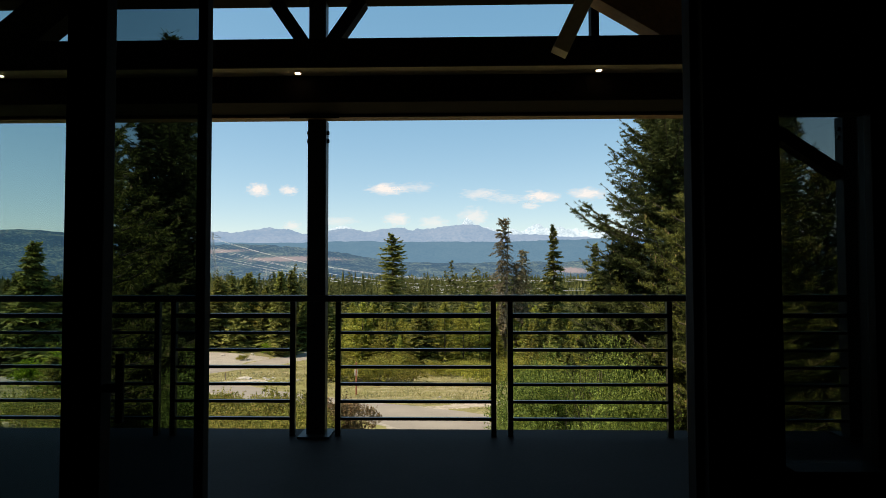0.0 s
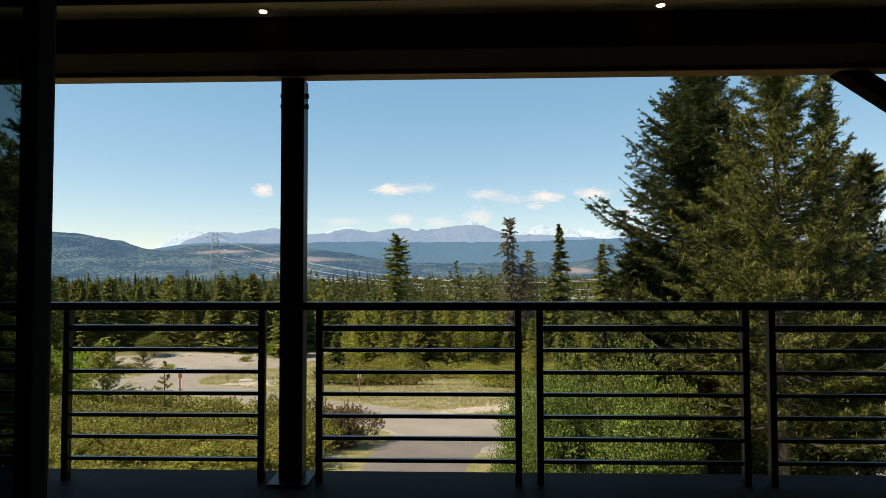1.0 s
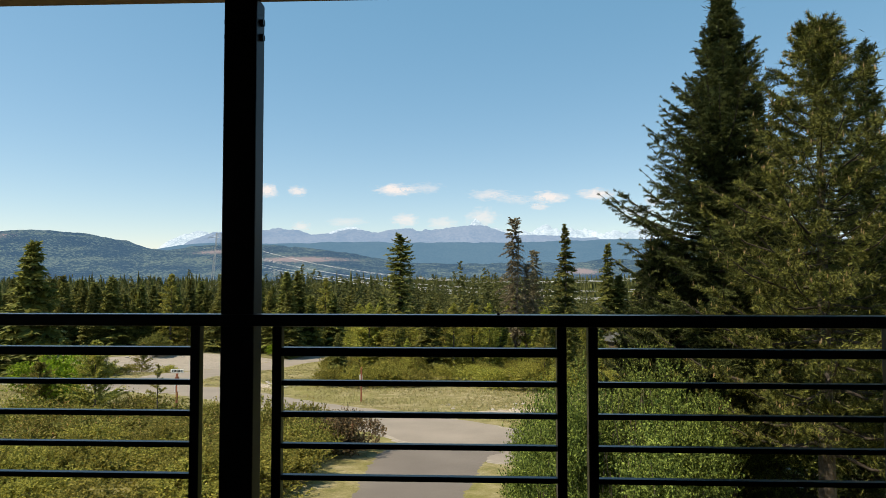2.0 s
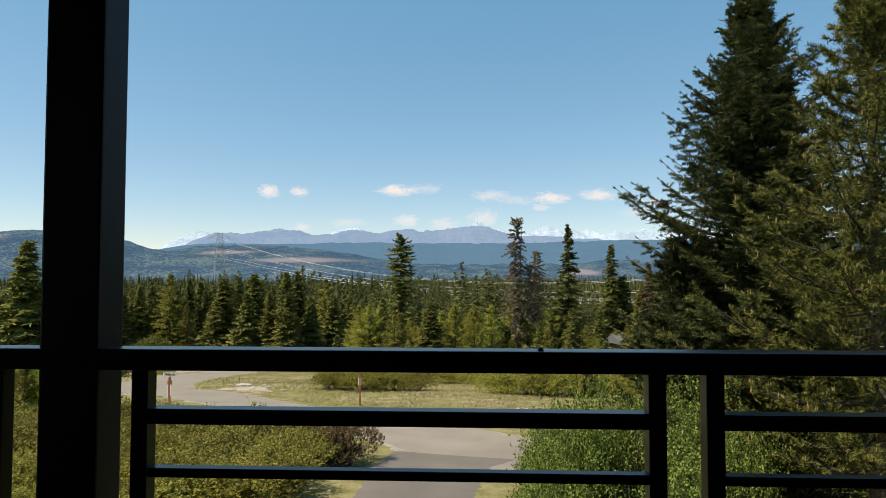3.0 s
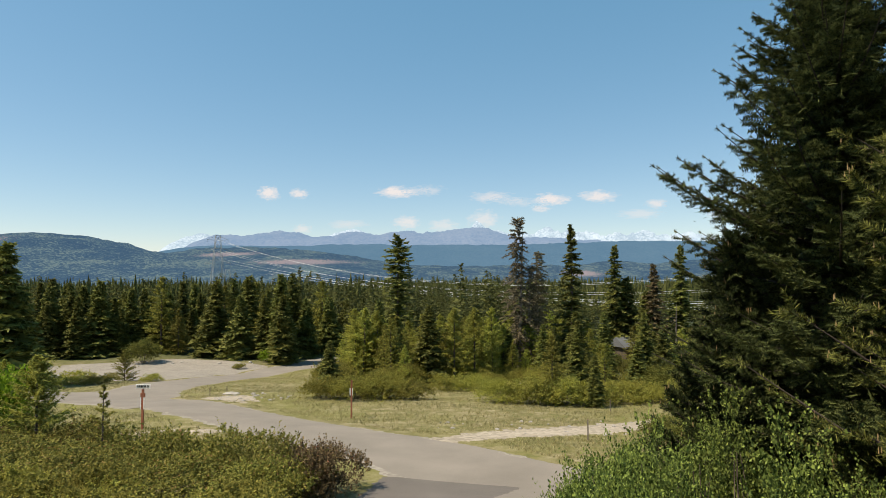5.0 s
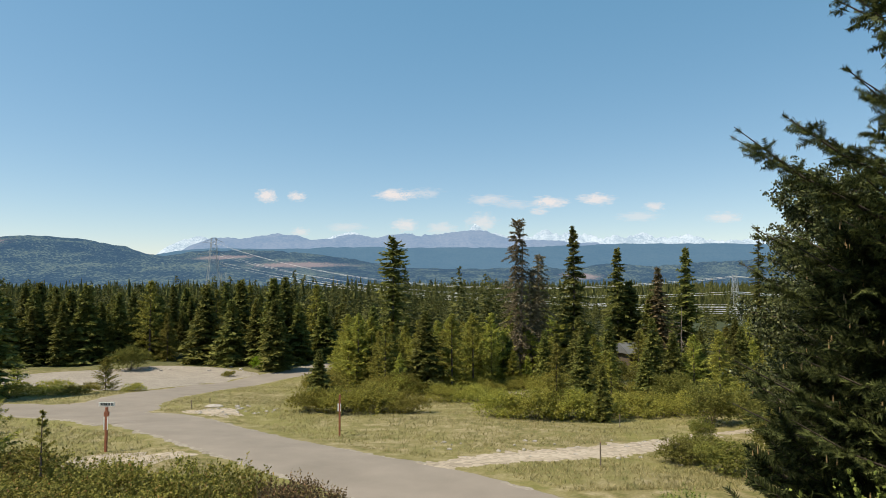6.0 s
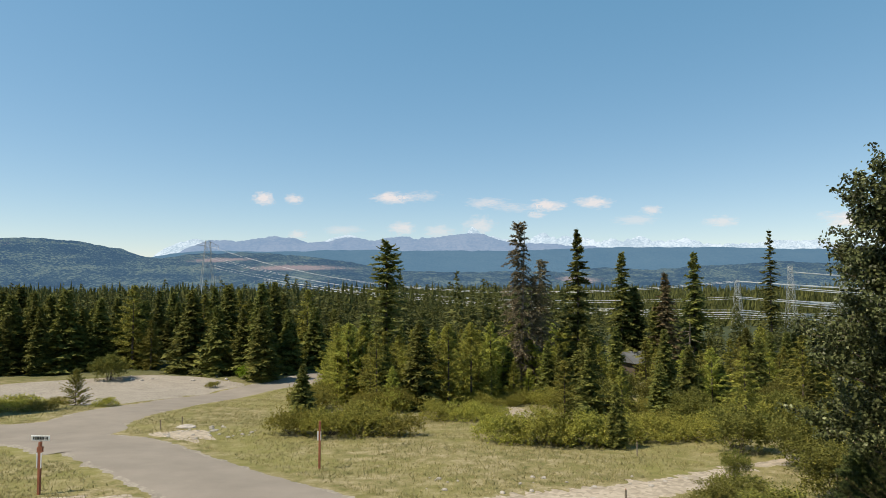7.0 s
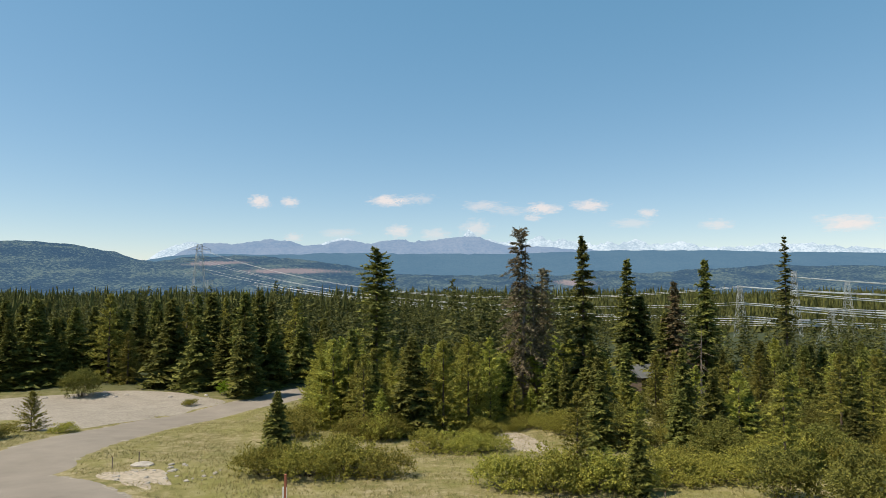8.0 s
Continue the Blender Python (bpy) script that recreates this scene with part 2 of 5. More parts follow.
NEW_ASPHALT = asphalt_material("darker asphalt", (0.11, 0.097, 0.086), (0.15, 0.132, 0.118))


# ---------------------------------------------------------------- building helpers
def link_mesh(name, verts, faces, mat, parent=None, label="", smooth=False):
    me = bpy.data.meshes.new(name)
    me.from_pydata([tuple(v) for v in verts], [], [tuple(f) for f in faces])
    me.update()
    if smooth:
        me.shade_smooth()
    for m in mat if isinstance(mat, (list, tuple)) else (mat,):
        me.materials.append(m)
    ob = new(name, me)
    if parent:
        ob.parent = parent
    if label:
        tagged(ob, label)
    return ob


def part(name, bm, mat, parent, label="", smooth=False):
    me = bpy.data.meshes.new(name)
    bm.to_mesh(me)
    bm.free()
    if smooth:
        me.shade_smooth()
    me.materials.append(mat)
    ob = new(name, me)
    ob.parent = parent
    if label:
        tagged(ob, label)
    return ob


def box(x0, x1, y0, y1, z0, z1, bevel=0.0, bm=None):
    bm = bm or bmesh.new()
    made = bmesh.ops.create_cube(bm, size=1.0, matrix=Matrix.LocRotScale(
        ((x0 + x1) / 2, (y0 + y1) / 2, (z0 + z1) / 2), None, (x1 - x0, y1 - y0, z1 - z0)))
    if bevel:
        edges = {e for v in made["verts"] for e in v.link_edges}
        bmesh.ops.bevel(bm, geom=list(edges), offset=bevel, segments=2, affect="EDGES", profile=0.6)
    return bm


def strut(a, b, w, d, bevel=0.0, bm=None):
    """A square bar of w by d from a to b."""
    bm = bm or bmesh.new()
    a, b = Vector(a), Vector(b)
    q = (b - a).to_track_quat("Z", "Y").to_matrix().to_4x4()
    made = bmesh.ops.create_cube(bm, size=1.0, matrix=Matrix.Translation((a + b) / 2) @ q @ Matrix.Diagonal((w, d, (b - a).length, 1)))
    if bevel:
        edges = {e for v in made["verts"] for e in v.link_edges}
        bmesh.ops.bevel(bm, geom=list(edges), offset=bevel, segments=2, affect="EDGES", profile=0.6)
    return bm


def rod(a, b, r0, r1=None, seg=10, bm=None):
    bm = bm or bmesh.new()
    a, b = Vector(a), Vector(b)
    q = (b - a).to_track_quat("Z", "Y").to_matrix().to_4x4()
    bmesh.ops.create_cone(bm, cap_ends=True, segments=seg, radius1=r0, radius2=r0 if r1 is None else r1,
                          depth=(b - a).length, matrix=Matrix.Translation((a + b) / 2) @ q)
    return bm


def structure(name, bm, mat, label, category):
    me = bpy.data.meshes.new(name)
    bm.to_mesh(me)
    bm.free()
    me.materials.append(mat)
    return tagged(new(name, me), label, category, kind="structure")


def thing(name, at, label, category, group="", turn=0.0):
    ob = new(name)
    ob.matrix_world = pose(*at, 0, 0, turn)
    return tagged(ob, label, category, group)


# ---------------------------------------------------------------- ground
def ground_z(x, y):
    x, y = np.asarray(x, float), np.asarray(y, float)
    near = -3.05 - 0.112 * y
    far = -12.57 - 0.032 * (y - 85)
    k = np.clip((y - 70) / 30, 0, 1)
    z = near * (1 - k) + far * k
    z = np.where(y > 380, -22.0 - 0.004 * (y - 380), z)
    z = np.where(y < -30, 0.31, z)
    wave = 0.10 * np.sin(x * 0.31 + 1.3 * np.sin(y * 0.17)) + 0.08 * np.sin(y * 0.43 + x * 0.21)
    return z + wave * np.clip((y - 10) / 20, 0, 1)


def spread(lo, fine_lo, fine_hi, hi, step):
    inner = list(np.arange(fine_lo, fine_hi + step / 2, step))
    out, s, v = [], step, fine_hi
    while v < hi:
        s *= 1.18
        v += s
        out.append(v)
    low, s, v = [], step, fine_lo
    while v > lo:
        s *= 1.18
        v -= s
        low.append(v)
    return np.array(low[::-1] + inner + out)


def make_ground():
    xs, ys = spread(-4200, -70, 50, 4200, 1.2), spread(-300, 0, 110, 4200, 1.2)
    gx, gy = np.meshgrid(xs, ys)
    gz = ground_z(gx, gy)
    verts = np.stack([gx.ravel(), gy.ravel(), gz.ravel()], 1)
    n = len(xs)
    faces = [(j * n + i, j * n + i + 1, (j + 1) * n + i + 1, (j + 1) * n + i) for j in range(len(ys) - 1) for i in range(n - 1)]
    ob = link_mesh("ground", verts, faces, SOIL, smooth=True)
    tagged(ob, "sloping dry meadow ground with green and tan grass", "ground", kind="structure")


def ribbon(name, mat, centre, widths, lift, label, category, rag=0.0, seed=1):
    """A strip laid along a line over the ground, with a worn edge."""
    rng = np.random.default_rng(seed)
    c = np.array(centre, float)
    w = np.interp(np.linspace(0, 1, 400), np.linspace(0, 1, len(widths)), widths)
    # smooth curve through the points
    tt = np.linspace(0, len(c) - 1, 400)
    pts = []
    for v in tt:
        i = int(min(v, len(c) - 1.001))
        f = v - i
        p0, p1, p2, p3 = c[max(i - 1, 0)], c[i], c[i + 1], c[min(i + 2, len(c) - 1)]
        pts.append(0.5 * (2 * p1 + (p2 - p0) * f + (2 * p0 - 5 * p1 + 4 * p2 - p3) * f ** 2 + (3 * p1 - p0 - 3 * p2 + p3) * f ** 3))
    pts = np.array(pts)
    d = np.gradient(pts, axis=0)
    d /= np.linalg.norm(d, axis=1)[:, None]
    nrm = np.stack([-d[:, 1], d[:, 0]], 1)
    across = 9
    verts, faces = [], []
    edge = rng.normal(0, 1, (2, 400))
    edge = np.array([np.convolve(e, np.ones(5) / 2.2, "same") for e in edge]) * rag
    for i in range(400):
        lo, hi = -w[i] / 2 + edge[0, i], w[i] / 2 + edge[1, i]
        for k in range(across):
            o = lo + (hi - lo) * k / (across - 1)
            p = pts[i] + nrm[i] * o
            sink = -0.05 if k in (0, across - 1) else 0.0
            verts.append((p[0], p[1], float(ground_z(p[0], p[1])) + lift + sink))
    for i in range(399):
        for k in range(across - 1):
            a = i * across + k
            faces.append((a, a + 1, a + across + 1, a + across))
    ob = link_mesh(name, verts, faces, mat, smooth=True)
    return tagged(ob, label, category, kind="structure")


def patch(name, mat, cx, cy, rx, ry, turn, lift, label, category, seed=1, rag=0.12):
    """A flat worn patch with an uneven outline."""
    rng = np.random.default_rng(seed)
    phase = rng.uniform(0, 6.28, 8)
    verts, faces, rings, segs = [], [], 14, 72
    for r in range(rings + 1):
        for s in range(segs):
            a = 2 * math.pi * s / segs
            k = 1 + sum(rag / (1 + 0.5 * i) * math.sin((i + 2) * a + phase[i]) for i in range(8))
            u, v = rx * k * math.cos(a) * r / rings, ry * k * math.sin(a) * r / rings
            x = cx + u * math.cos(turn) - v * math.sin(turn)
            y = cy + u * math.sin(turn) + v * math.cos(turn)
            verts.append((x, y, float(ground_z(x, y)) + lift - (0.06 if r == rings else 0)))
    for r in range(rings):
        for s in range(segs):
            b, e = r * segs + s, r * segs + (s + 1) % segs
            faces.append((b, e, e + segs, b + segs))
    ob = link_mesh(name, verts, faces, mat, smooth=True)
    return tagged(ob, label, category, kind="structure")


MAIN = [(16, 16), (8, 21.6), (2.1, 26.4), (-2.7, 31.9), (-6.4, 34.9), (-11.1, 38.9), (-16.9, 44.0), (-23, 49.0), (-30, 51.6), (-38, 53.5), (-50, 56), (-70, 60)]
ARM = [(-21, 46.0), (-26.5, 51.0), (-28.9, 56.5), (-29.9, 64), (-30.0, 71), (-29.4, 79), (-27.2, 88), (-22.6, 99), (-16, 109), (-8, 120)]
make_ground()
ribbon("gravel_shoulder", GRAVEL, MAIN, [6.9, 7.0, 6.9, 7.1, 8.2, 8.6], 0.012, "pale gravel shoulder beside the grey road", "road shoulder", 0.16, 3)
ribbon("gravel_shoulder", GRAVEL, ARM, [6.4, 7.7, 7.5, 7.3, 7.1], 0.016, "pale gravel shoulder beside the grey road", "road shoulder", 0.16, 4)
ribbon("road", ASPHALT, MAIN, [6.2, 6.3, 6.2, 6.3, 7.0, 7.5], 0.03, "worn grey asphalt road winding through the meadow", "road", 0.05, 5)
ribbon("road_branch", ASPHALT, ARM, [5, 7.0, 6.8, 6.6, 6.4], 0.036, "worn grey asphalt side road climbing to the forest", "road", 0.05, 6)
patch("road_junction", ASPHALT, -29.5, 53.6, 5.2, 5.2, 0.5, 0.042, "worn grey asphalt where two roads meet", "road", 8, 0.02)
ribbon("driveway", NEW_ASPHALT, [(-1.9, 6.5), (-1.8, 14), (-1.7, 19), (-1.4, 24), (-0.6, 26.6)], [2.8, 2.8, 3.2, 4.2, 5.8], 0.048, "darker asphalt driveway joining the road", "driveway", 0.04, 7)
patch("gravel_lot", GRAVEL, -38.6, 79.5, 5.6, 10.5, 0.12, 0.026, "flat pale gravel lot beside the side road", "gravel lot", 12, 0.06)
patch("gravel_lot", GRAVEL, -47, 88.5, 17, 11.5, 0.1, 0.02, "flat pale gravel lot at the forest edge", "gravel lot", 11, 0.08)
ribbon("dirt_path", PALE, [(-2.4, 33.9), (1.5, 36.0), (5.5, 37.4), (10, 40.2), (14.6, 43.9), (22, 48)], [1.2, 3.2, 3.0, 1.3, 1.2], 0.022, "pale stony dirt track leaving the road", "path", 0.2, 9)
patch("bare_ground", PALE, -18.6, 51.8, 3.4, 1.3, -0.75, 0.02, "pale stony bare ground at the road corner", "bare ground", 14, 0.2)
patch("bare_ground", PALE, 4.6, 65.5, 2.6, 4.2, 0.1, 0.02, "pale bare ground between the shrubs", "bare ground", 15, 0.2)
patch("bare_ground", PALE, -15.6, 34.6, 3.0, 1.6, 0.6, 0.015, "pale stony bare ground round the sign post", "bare ground", 16, 0.2)


# ---------------------------------------------------------------- distance
def hills(name, y0, depth, x0, x1, level, bumps, rough, mat, label, seed, steps=300, rows=26):
    """A range of hills: a long back that fades at its ends, broad rises on it (centre, half width, height), and eroded relief."""
    xs = np.linspace(x0, x1, steps)
    verts, faces, base = [], [], -30.0
    noise.seed_set(seed)
    for j in range(rows):
        v = j / (rows - 1)
        cross = math.sin(min(v / 0.62, 1) * math.pi / 2) if v <= 0.62 else math.cos((v - 0.62) / 0.38 * math.pi / 2)
        for x in xs:
            ends = min(1.0, max(0.0, (x - x0) / (0.1 * (x1 - x0))), max(0.0, (x1 - x) / (0.1 * (x1 - x0))))
            h = level * math.sin(ends * math.pi / 2)
            for c, w, rise in bumps:
                u = abs(x - c) / w
                h += rise * (1 - u) ** 2 * (1 + 2 * u) if u < 1 else 0.0
            p = Vector((x / y0 * 10 + seed * 1.7, v * 2.0, seed * 0.37))
            n = noise.fractal(p * 1.3, 1.0, 2.1, 3)
            ridge = 1 - 2 * abs(noise.fractal(p * 2.7, 1.0, 2.1, 4))
            fine = noise.fractal(p * 14, 0.8, 2.2, 4)
            relief = rough * (0.5 * n + 0.45 * ridge + 0.12 * fine)
            verts.append((x, y0 + depth * (v - 0.62), base + max(0.0, (h - base) * cross + relief * cross)))
    for j in range(rows - 1):
        for i in range(steps - 1):
            a = j * steps + i
            faces.append((a, a + 1, a + steps + 1, a + steps))
    noise.seed_set(1)
    return tagged(link_mesh(name, verts, faces, mat, smooth=True), label, "mountains", kind="structure")


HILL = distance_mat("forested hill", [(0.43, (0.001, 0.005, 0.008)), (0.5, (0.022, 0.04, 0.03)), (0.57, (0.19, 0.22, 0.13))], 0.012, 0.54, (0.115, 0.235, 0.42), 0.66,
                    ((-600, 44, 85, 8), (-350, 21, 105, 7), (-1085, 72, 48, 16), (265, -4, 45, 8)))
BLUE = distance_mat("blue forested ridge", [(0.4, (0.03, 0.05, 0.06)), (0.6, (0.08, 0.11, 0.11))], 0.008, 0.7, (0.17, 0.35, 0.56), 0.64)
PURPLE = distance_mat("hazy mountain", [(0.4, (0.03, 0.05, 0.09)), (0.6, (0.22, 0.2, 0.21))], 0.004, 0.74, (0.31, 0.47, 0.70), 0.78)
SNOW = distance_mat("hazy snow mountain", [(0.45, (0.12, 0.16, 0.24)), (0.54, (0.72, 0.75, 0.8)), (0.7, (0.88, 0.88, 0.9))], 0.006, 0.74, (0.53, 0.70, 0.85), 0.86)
Y1, Y2, Y3, Y4 = 1500.0, 2300.0, 3050.0, 3500.0
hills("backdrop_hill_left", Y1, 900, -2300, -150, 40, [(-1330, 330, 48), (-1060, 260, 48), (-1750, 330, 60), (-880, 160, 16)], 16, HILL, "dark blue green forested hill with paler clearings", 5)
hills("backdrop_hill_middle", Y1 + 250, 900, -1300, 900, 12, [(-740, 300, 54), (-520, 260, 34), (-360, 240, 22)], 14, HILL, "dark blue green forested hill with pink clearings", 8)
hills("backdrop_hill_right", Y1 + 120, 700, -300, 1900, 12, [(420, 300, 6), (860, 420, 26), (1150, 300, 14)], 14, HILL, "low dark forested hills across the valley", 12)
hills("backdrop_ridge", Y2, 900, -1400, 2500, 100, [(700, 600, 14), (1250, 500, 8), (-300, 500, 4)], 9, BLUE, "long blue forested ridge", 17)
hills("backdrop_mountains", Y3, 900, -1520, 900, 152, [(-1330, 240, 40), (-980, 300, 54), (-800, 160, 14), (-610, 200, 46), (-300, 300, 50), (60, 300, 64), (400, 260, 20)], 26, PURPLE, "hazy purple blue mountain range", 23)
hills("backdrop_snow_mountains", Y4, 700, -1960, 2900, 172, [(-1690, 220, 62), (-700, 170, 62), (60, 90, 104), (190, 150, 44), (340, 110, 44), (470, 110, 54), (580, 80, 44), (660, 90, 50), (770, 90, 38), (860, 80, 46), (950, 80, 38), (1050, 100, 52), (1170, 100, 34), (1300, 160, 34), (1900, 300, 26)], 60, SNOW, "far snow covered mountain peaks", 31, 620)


def cloud_material(seed, strength):
    m, nt, b = material("fair weather cloud")
    tc = nt.nodes.new("ShaderNodeTexCoord")
    grad = nt.nodes.new("ShaderNodeVectorMath")
    grad.operation = "LENGTH"
    nt.links.new(tc.outputs["Object"], grad.inputs[0])
    n = node(nt, "ShaderNodeTexNoise", Scale=2.6, Detail=6.0, Roughness=0.62)
    sh = node(nt, "ShaderNodeMapping")
    sh.inputs["Location"].default_value = (seed * 3.1, seed * 1.7, 0)
    nt.links.new(tc.outputs["Object"], sh.inputs["Vector"])
    nt.links.new(sh.outputs[0], n.inputs["Vector"])
    inv = node(nt, "ShaderNodeMath")
    inv.operation = "MULTIPLY_ADD"
    nt.links.new(grad.outputs["Value"], inv.inputs[0])
    inv.inputs[1].default_value, inv.inputs[2].default_value = -0.62, 0.55
    tot = node(nt, "ShaderNodeMath")
    tot.operation = "ADD"
    nt.links.new(inv.outputs[0], tot.inputs[0])
    nt.links.new(n.outputs["Fac"], tot.inputs[1])
    al = ramp(nt, tot.outputs[0], [(0.5, (0.0,)), (0.9, (strength,))])
    em = node(nt, "ShaderNodeEmission", Strength=0.74)
    em.inputs["Color"].default_value = (1.0, 0.92, 0.91, 1)
    tr = nt.nodes.new("ShaderNodeBsdfTransparent")
    mx = nt.nodes.new("ShaderNodeMixShader")
    nt.links.new(al.outputs[0], mx.inputs["Fac"])
    nt.links.new(tr.outputs[0], mx.inputs[1])
    nt.links.new(em.outputs[0], mx.inputs[2])
    nt.links.new(mx.outputs[0], nt.nodes["Material Output"].inputs["Surface"])
    return m


def cloud(x, z, wide, high, strength, seed):
    """A cloud of the far sky behind the mountains, facing the valley."""
    segs, rings = 32, 6
    verts, faces = [(0, 0, 0)], []
    for r in range(1, rings + 1):
        for s in range(segs):
            a = 2 * math.pi * s / segs
            verts.append((math.cos(a) * r / rings * 1.3, 0, math.sin(a) * r / rings * 1.3))
    for s in range(segs):
        faces.append((0, 1 + s, 1 + (s + 1) % segs))
    for r in range(rings - 1):
        for s in range(segs):
            a, b = 1 + r * segs + s, 1 + r * segs + (s + 1) % segs
            faces.append((a, b, b + segs, a + segs))
    ob = link_mesh("backdrop_cloud", verts, faces, cloud_material(seed, strength))
    ob.location, ob.scale = (x, 3700, z), (wide, 1, high)
    ob.visible_shadow = False
    tagged(ob, "small white fair weather cloud over the mountains", "cloud", "clouds over the mountains", "structure")


CLOUDS = [(-1268, 505, 90, 60, 0.8), (-1075, 500, 75, 40, 0.7), (-440, 505, 170, 50, 0.85), (-250, 515, 130, 45, 0.35), (160, 470, 160, 45, 0.5), (530, 452, 140, 52, 0.8), (830, 470, 150, 48, 0.75), (470, 395, 80, 30, 0.5), (320, 440, 150, 40, 0.35), (-380, 310, 110, 50, 0.6), (-140, 290, 120, 50, 0.4), (110, 330, 130, 70, 0.5), (-760, 300, 150, 40, 0.35), (-1050, 270, 80, 36, 0.45), (1190, 425, 80, 38, 0.6), (1090, 360, 160, 40, 0.35), (1620, 350, 130, 45, 0.5), (2440, 360, 250, 70, 0.8), (2760, 390, 140, 60, 0.8)]
for _i, _c in enumerate(CLOUDS):
    cloud(*_c, _i + 1)


# ---------------------------------------------------------------- the house: room, window wall, deck
WALL_Y, RAIL_Y = 2.28, 4.49
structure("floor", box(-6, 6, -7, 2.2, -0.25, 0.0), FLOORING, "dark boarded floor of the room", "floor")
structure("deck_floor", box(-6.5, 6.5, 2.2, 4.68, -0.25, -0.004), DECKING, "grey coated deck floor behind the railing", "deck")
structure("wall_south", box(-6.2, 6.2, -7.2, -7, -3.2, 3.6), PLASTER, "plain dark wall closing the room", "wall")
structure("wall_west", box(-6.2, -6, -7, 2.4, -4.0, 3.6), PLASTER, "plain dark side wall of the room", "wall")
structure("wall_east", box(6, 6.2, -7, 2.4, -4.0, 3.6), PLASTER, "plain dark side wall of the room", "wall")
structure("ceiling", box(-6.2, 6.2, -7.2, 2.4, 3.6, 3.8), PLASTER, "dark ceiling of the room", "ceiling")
structure("wall_lower", box(-6.2, 6.2, 2.2, 2.4, -4.4, -0.255), SIDING, "brown siding wall under the deck", "wall")


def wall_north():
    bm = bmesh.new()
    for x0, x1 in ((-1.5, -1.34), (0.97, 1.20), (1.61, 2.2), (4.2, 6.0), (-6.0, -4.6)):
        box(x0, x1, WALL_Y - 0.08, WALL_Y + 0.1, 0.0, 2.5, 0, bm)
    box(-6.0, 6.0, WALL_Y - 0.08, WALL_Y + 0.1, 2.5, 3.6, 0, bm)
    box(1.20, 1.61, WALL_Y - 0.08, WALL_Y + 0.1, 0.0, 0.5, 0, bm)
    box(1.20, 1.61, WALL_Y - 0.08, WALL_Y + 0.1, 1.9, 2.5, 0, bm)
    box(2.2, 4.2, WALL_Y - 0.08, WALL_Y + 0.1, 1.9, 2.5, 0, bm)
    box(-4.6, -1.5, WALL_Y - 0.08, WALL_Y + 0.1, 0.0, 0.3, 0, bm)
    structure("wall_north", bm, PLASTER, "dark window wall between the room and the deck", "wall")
    # the panel behind the folded door leaf
    structure("wall_return", box(-1.338, -1.055, 2.21, 2.37, 0.0, 2.498), PLASTER, "dark wall panel behind the folded glass door", "wall")


def window(name, x0, x1, z0, z1, mat, label):
    w = thing(name, ((x0 + x1) / 2, WALL_Y, z0), label, "window")
    w["kind"] = "structure"
    hw, h, fr = (x1 - x0) / 2, z1 - z0, 0.028
    part("window_frame", box(-hw, -hw + fr, -0.04, 0.04, 0, h, 0.004), STEEL, w)
    part("window_frame", box(hw - fr, hw, -0.04, 0.04, 0, h, 0.004), STEEL, w)
    part("window_frame", box(-hw + fr, hw - fr, -0.04, 0.04, h - fr, h, 0.004), STEEL, w)
    part("window_sill", box(-hw + fr, hw - fr, -0.10, 0.04, 0, fr, 0.004), STEEL, w)
    p = part("pane", box(-hw + fr - 0.004, hw - fr + 0.004, -0.004, 0.004, fr, h - fr), mat, w)
    p.visible_shadow = False


wall_north()
window("window_1", -3.2, -1.505, 0.3, 2.5, GLASS, "clear fixed window beside the opening to the deck")
window("window_2", -4.595, -3.205, 0.3, 2.5, GLASS, "clear fixed window beside the opening to the deck")
window("window_3", 1.205, 1.605, 0.505, 1.895, TINTED, "narrow dim window beside the opening to the deck")
window("window_4", 2.205, 4.195, 0.005, 1.895, TINTED, "wide dim window beside the opening to the deck")


def folding_door(x, y0, y1, label):
    """A folded-open glass leaf standing square to the wall."""
    d = thing("folding_door", (x, y0, 0.01), label, "door")
    ln, fr = y1 - y0, 0.05
    part("door_frame", box(-0.03, 0.03, 0, fr, 0, 2.48, 0.004), FRAME, d)
    part("door_frame", box(-0.03, 0.03, ln - fr, ln, 0, 2.48, 0.004), FRAME, d)
    part("door_rail", box(-0.03, 0.03, fr, ln - fr, 0, 0.12, 0.004), FRAME, d)
    part("door_rail", box(-0.03, 0.03, fr, ln - fr, 2.42, 2.48, 0.004), FRAME, d)
    part("pane", box(-0.012, 0.012, fr - 0.003, ln - fr + 0.003, 0.12, 2.42), DOOR_GLASS, d)
    hb = rod((0.03, 0.02, 0.95), (0.075, 0.02, 0.95), 0.012)
    rod((0.07, 0.02, 0.86), (0.07, 0.02, 1.04), 0.011, None, 10, hb)
    part("door_handle", hb, FRAME, d)
    return d


folding_door(-0.965, 1.52, 2.2, "folded glass door leaf in a dark frame beside the opening")
jamb = box(0.853, 0.968, 2.02, 2.11, 0.0, 2.498, 0.004)
box(0.872, 0.968, 2.11, 2.199, 0.0, 2.498, 0.0, jamb)
box(0.826, 0.852, 2.06, 2.13, 0.0, 2.498, 0.003, jamb)
structure("door_jamb", jamb, FRAME, "dark bronze jamb of the wide opening", "door jamb")
structure("threshold", box(-1.0, 0.88, WALL_Y - 0.06, WALL_Y + 0.10, -0.003, 0.012, 0.004), STEEL, "low dark metal threshold of the opening", "threshold")

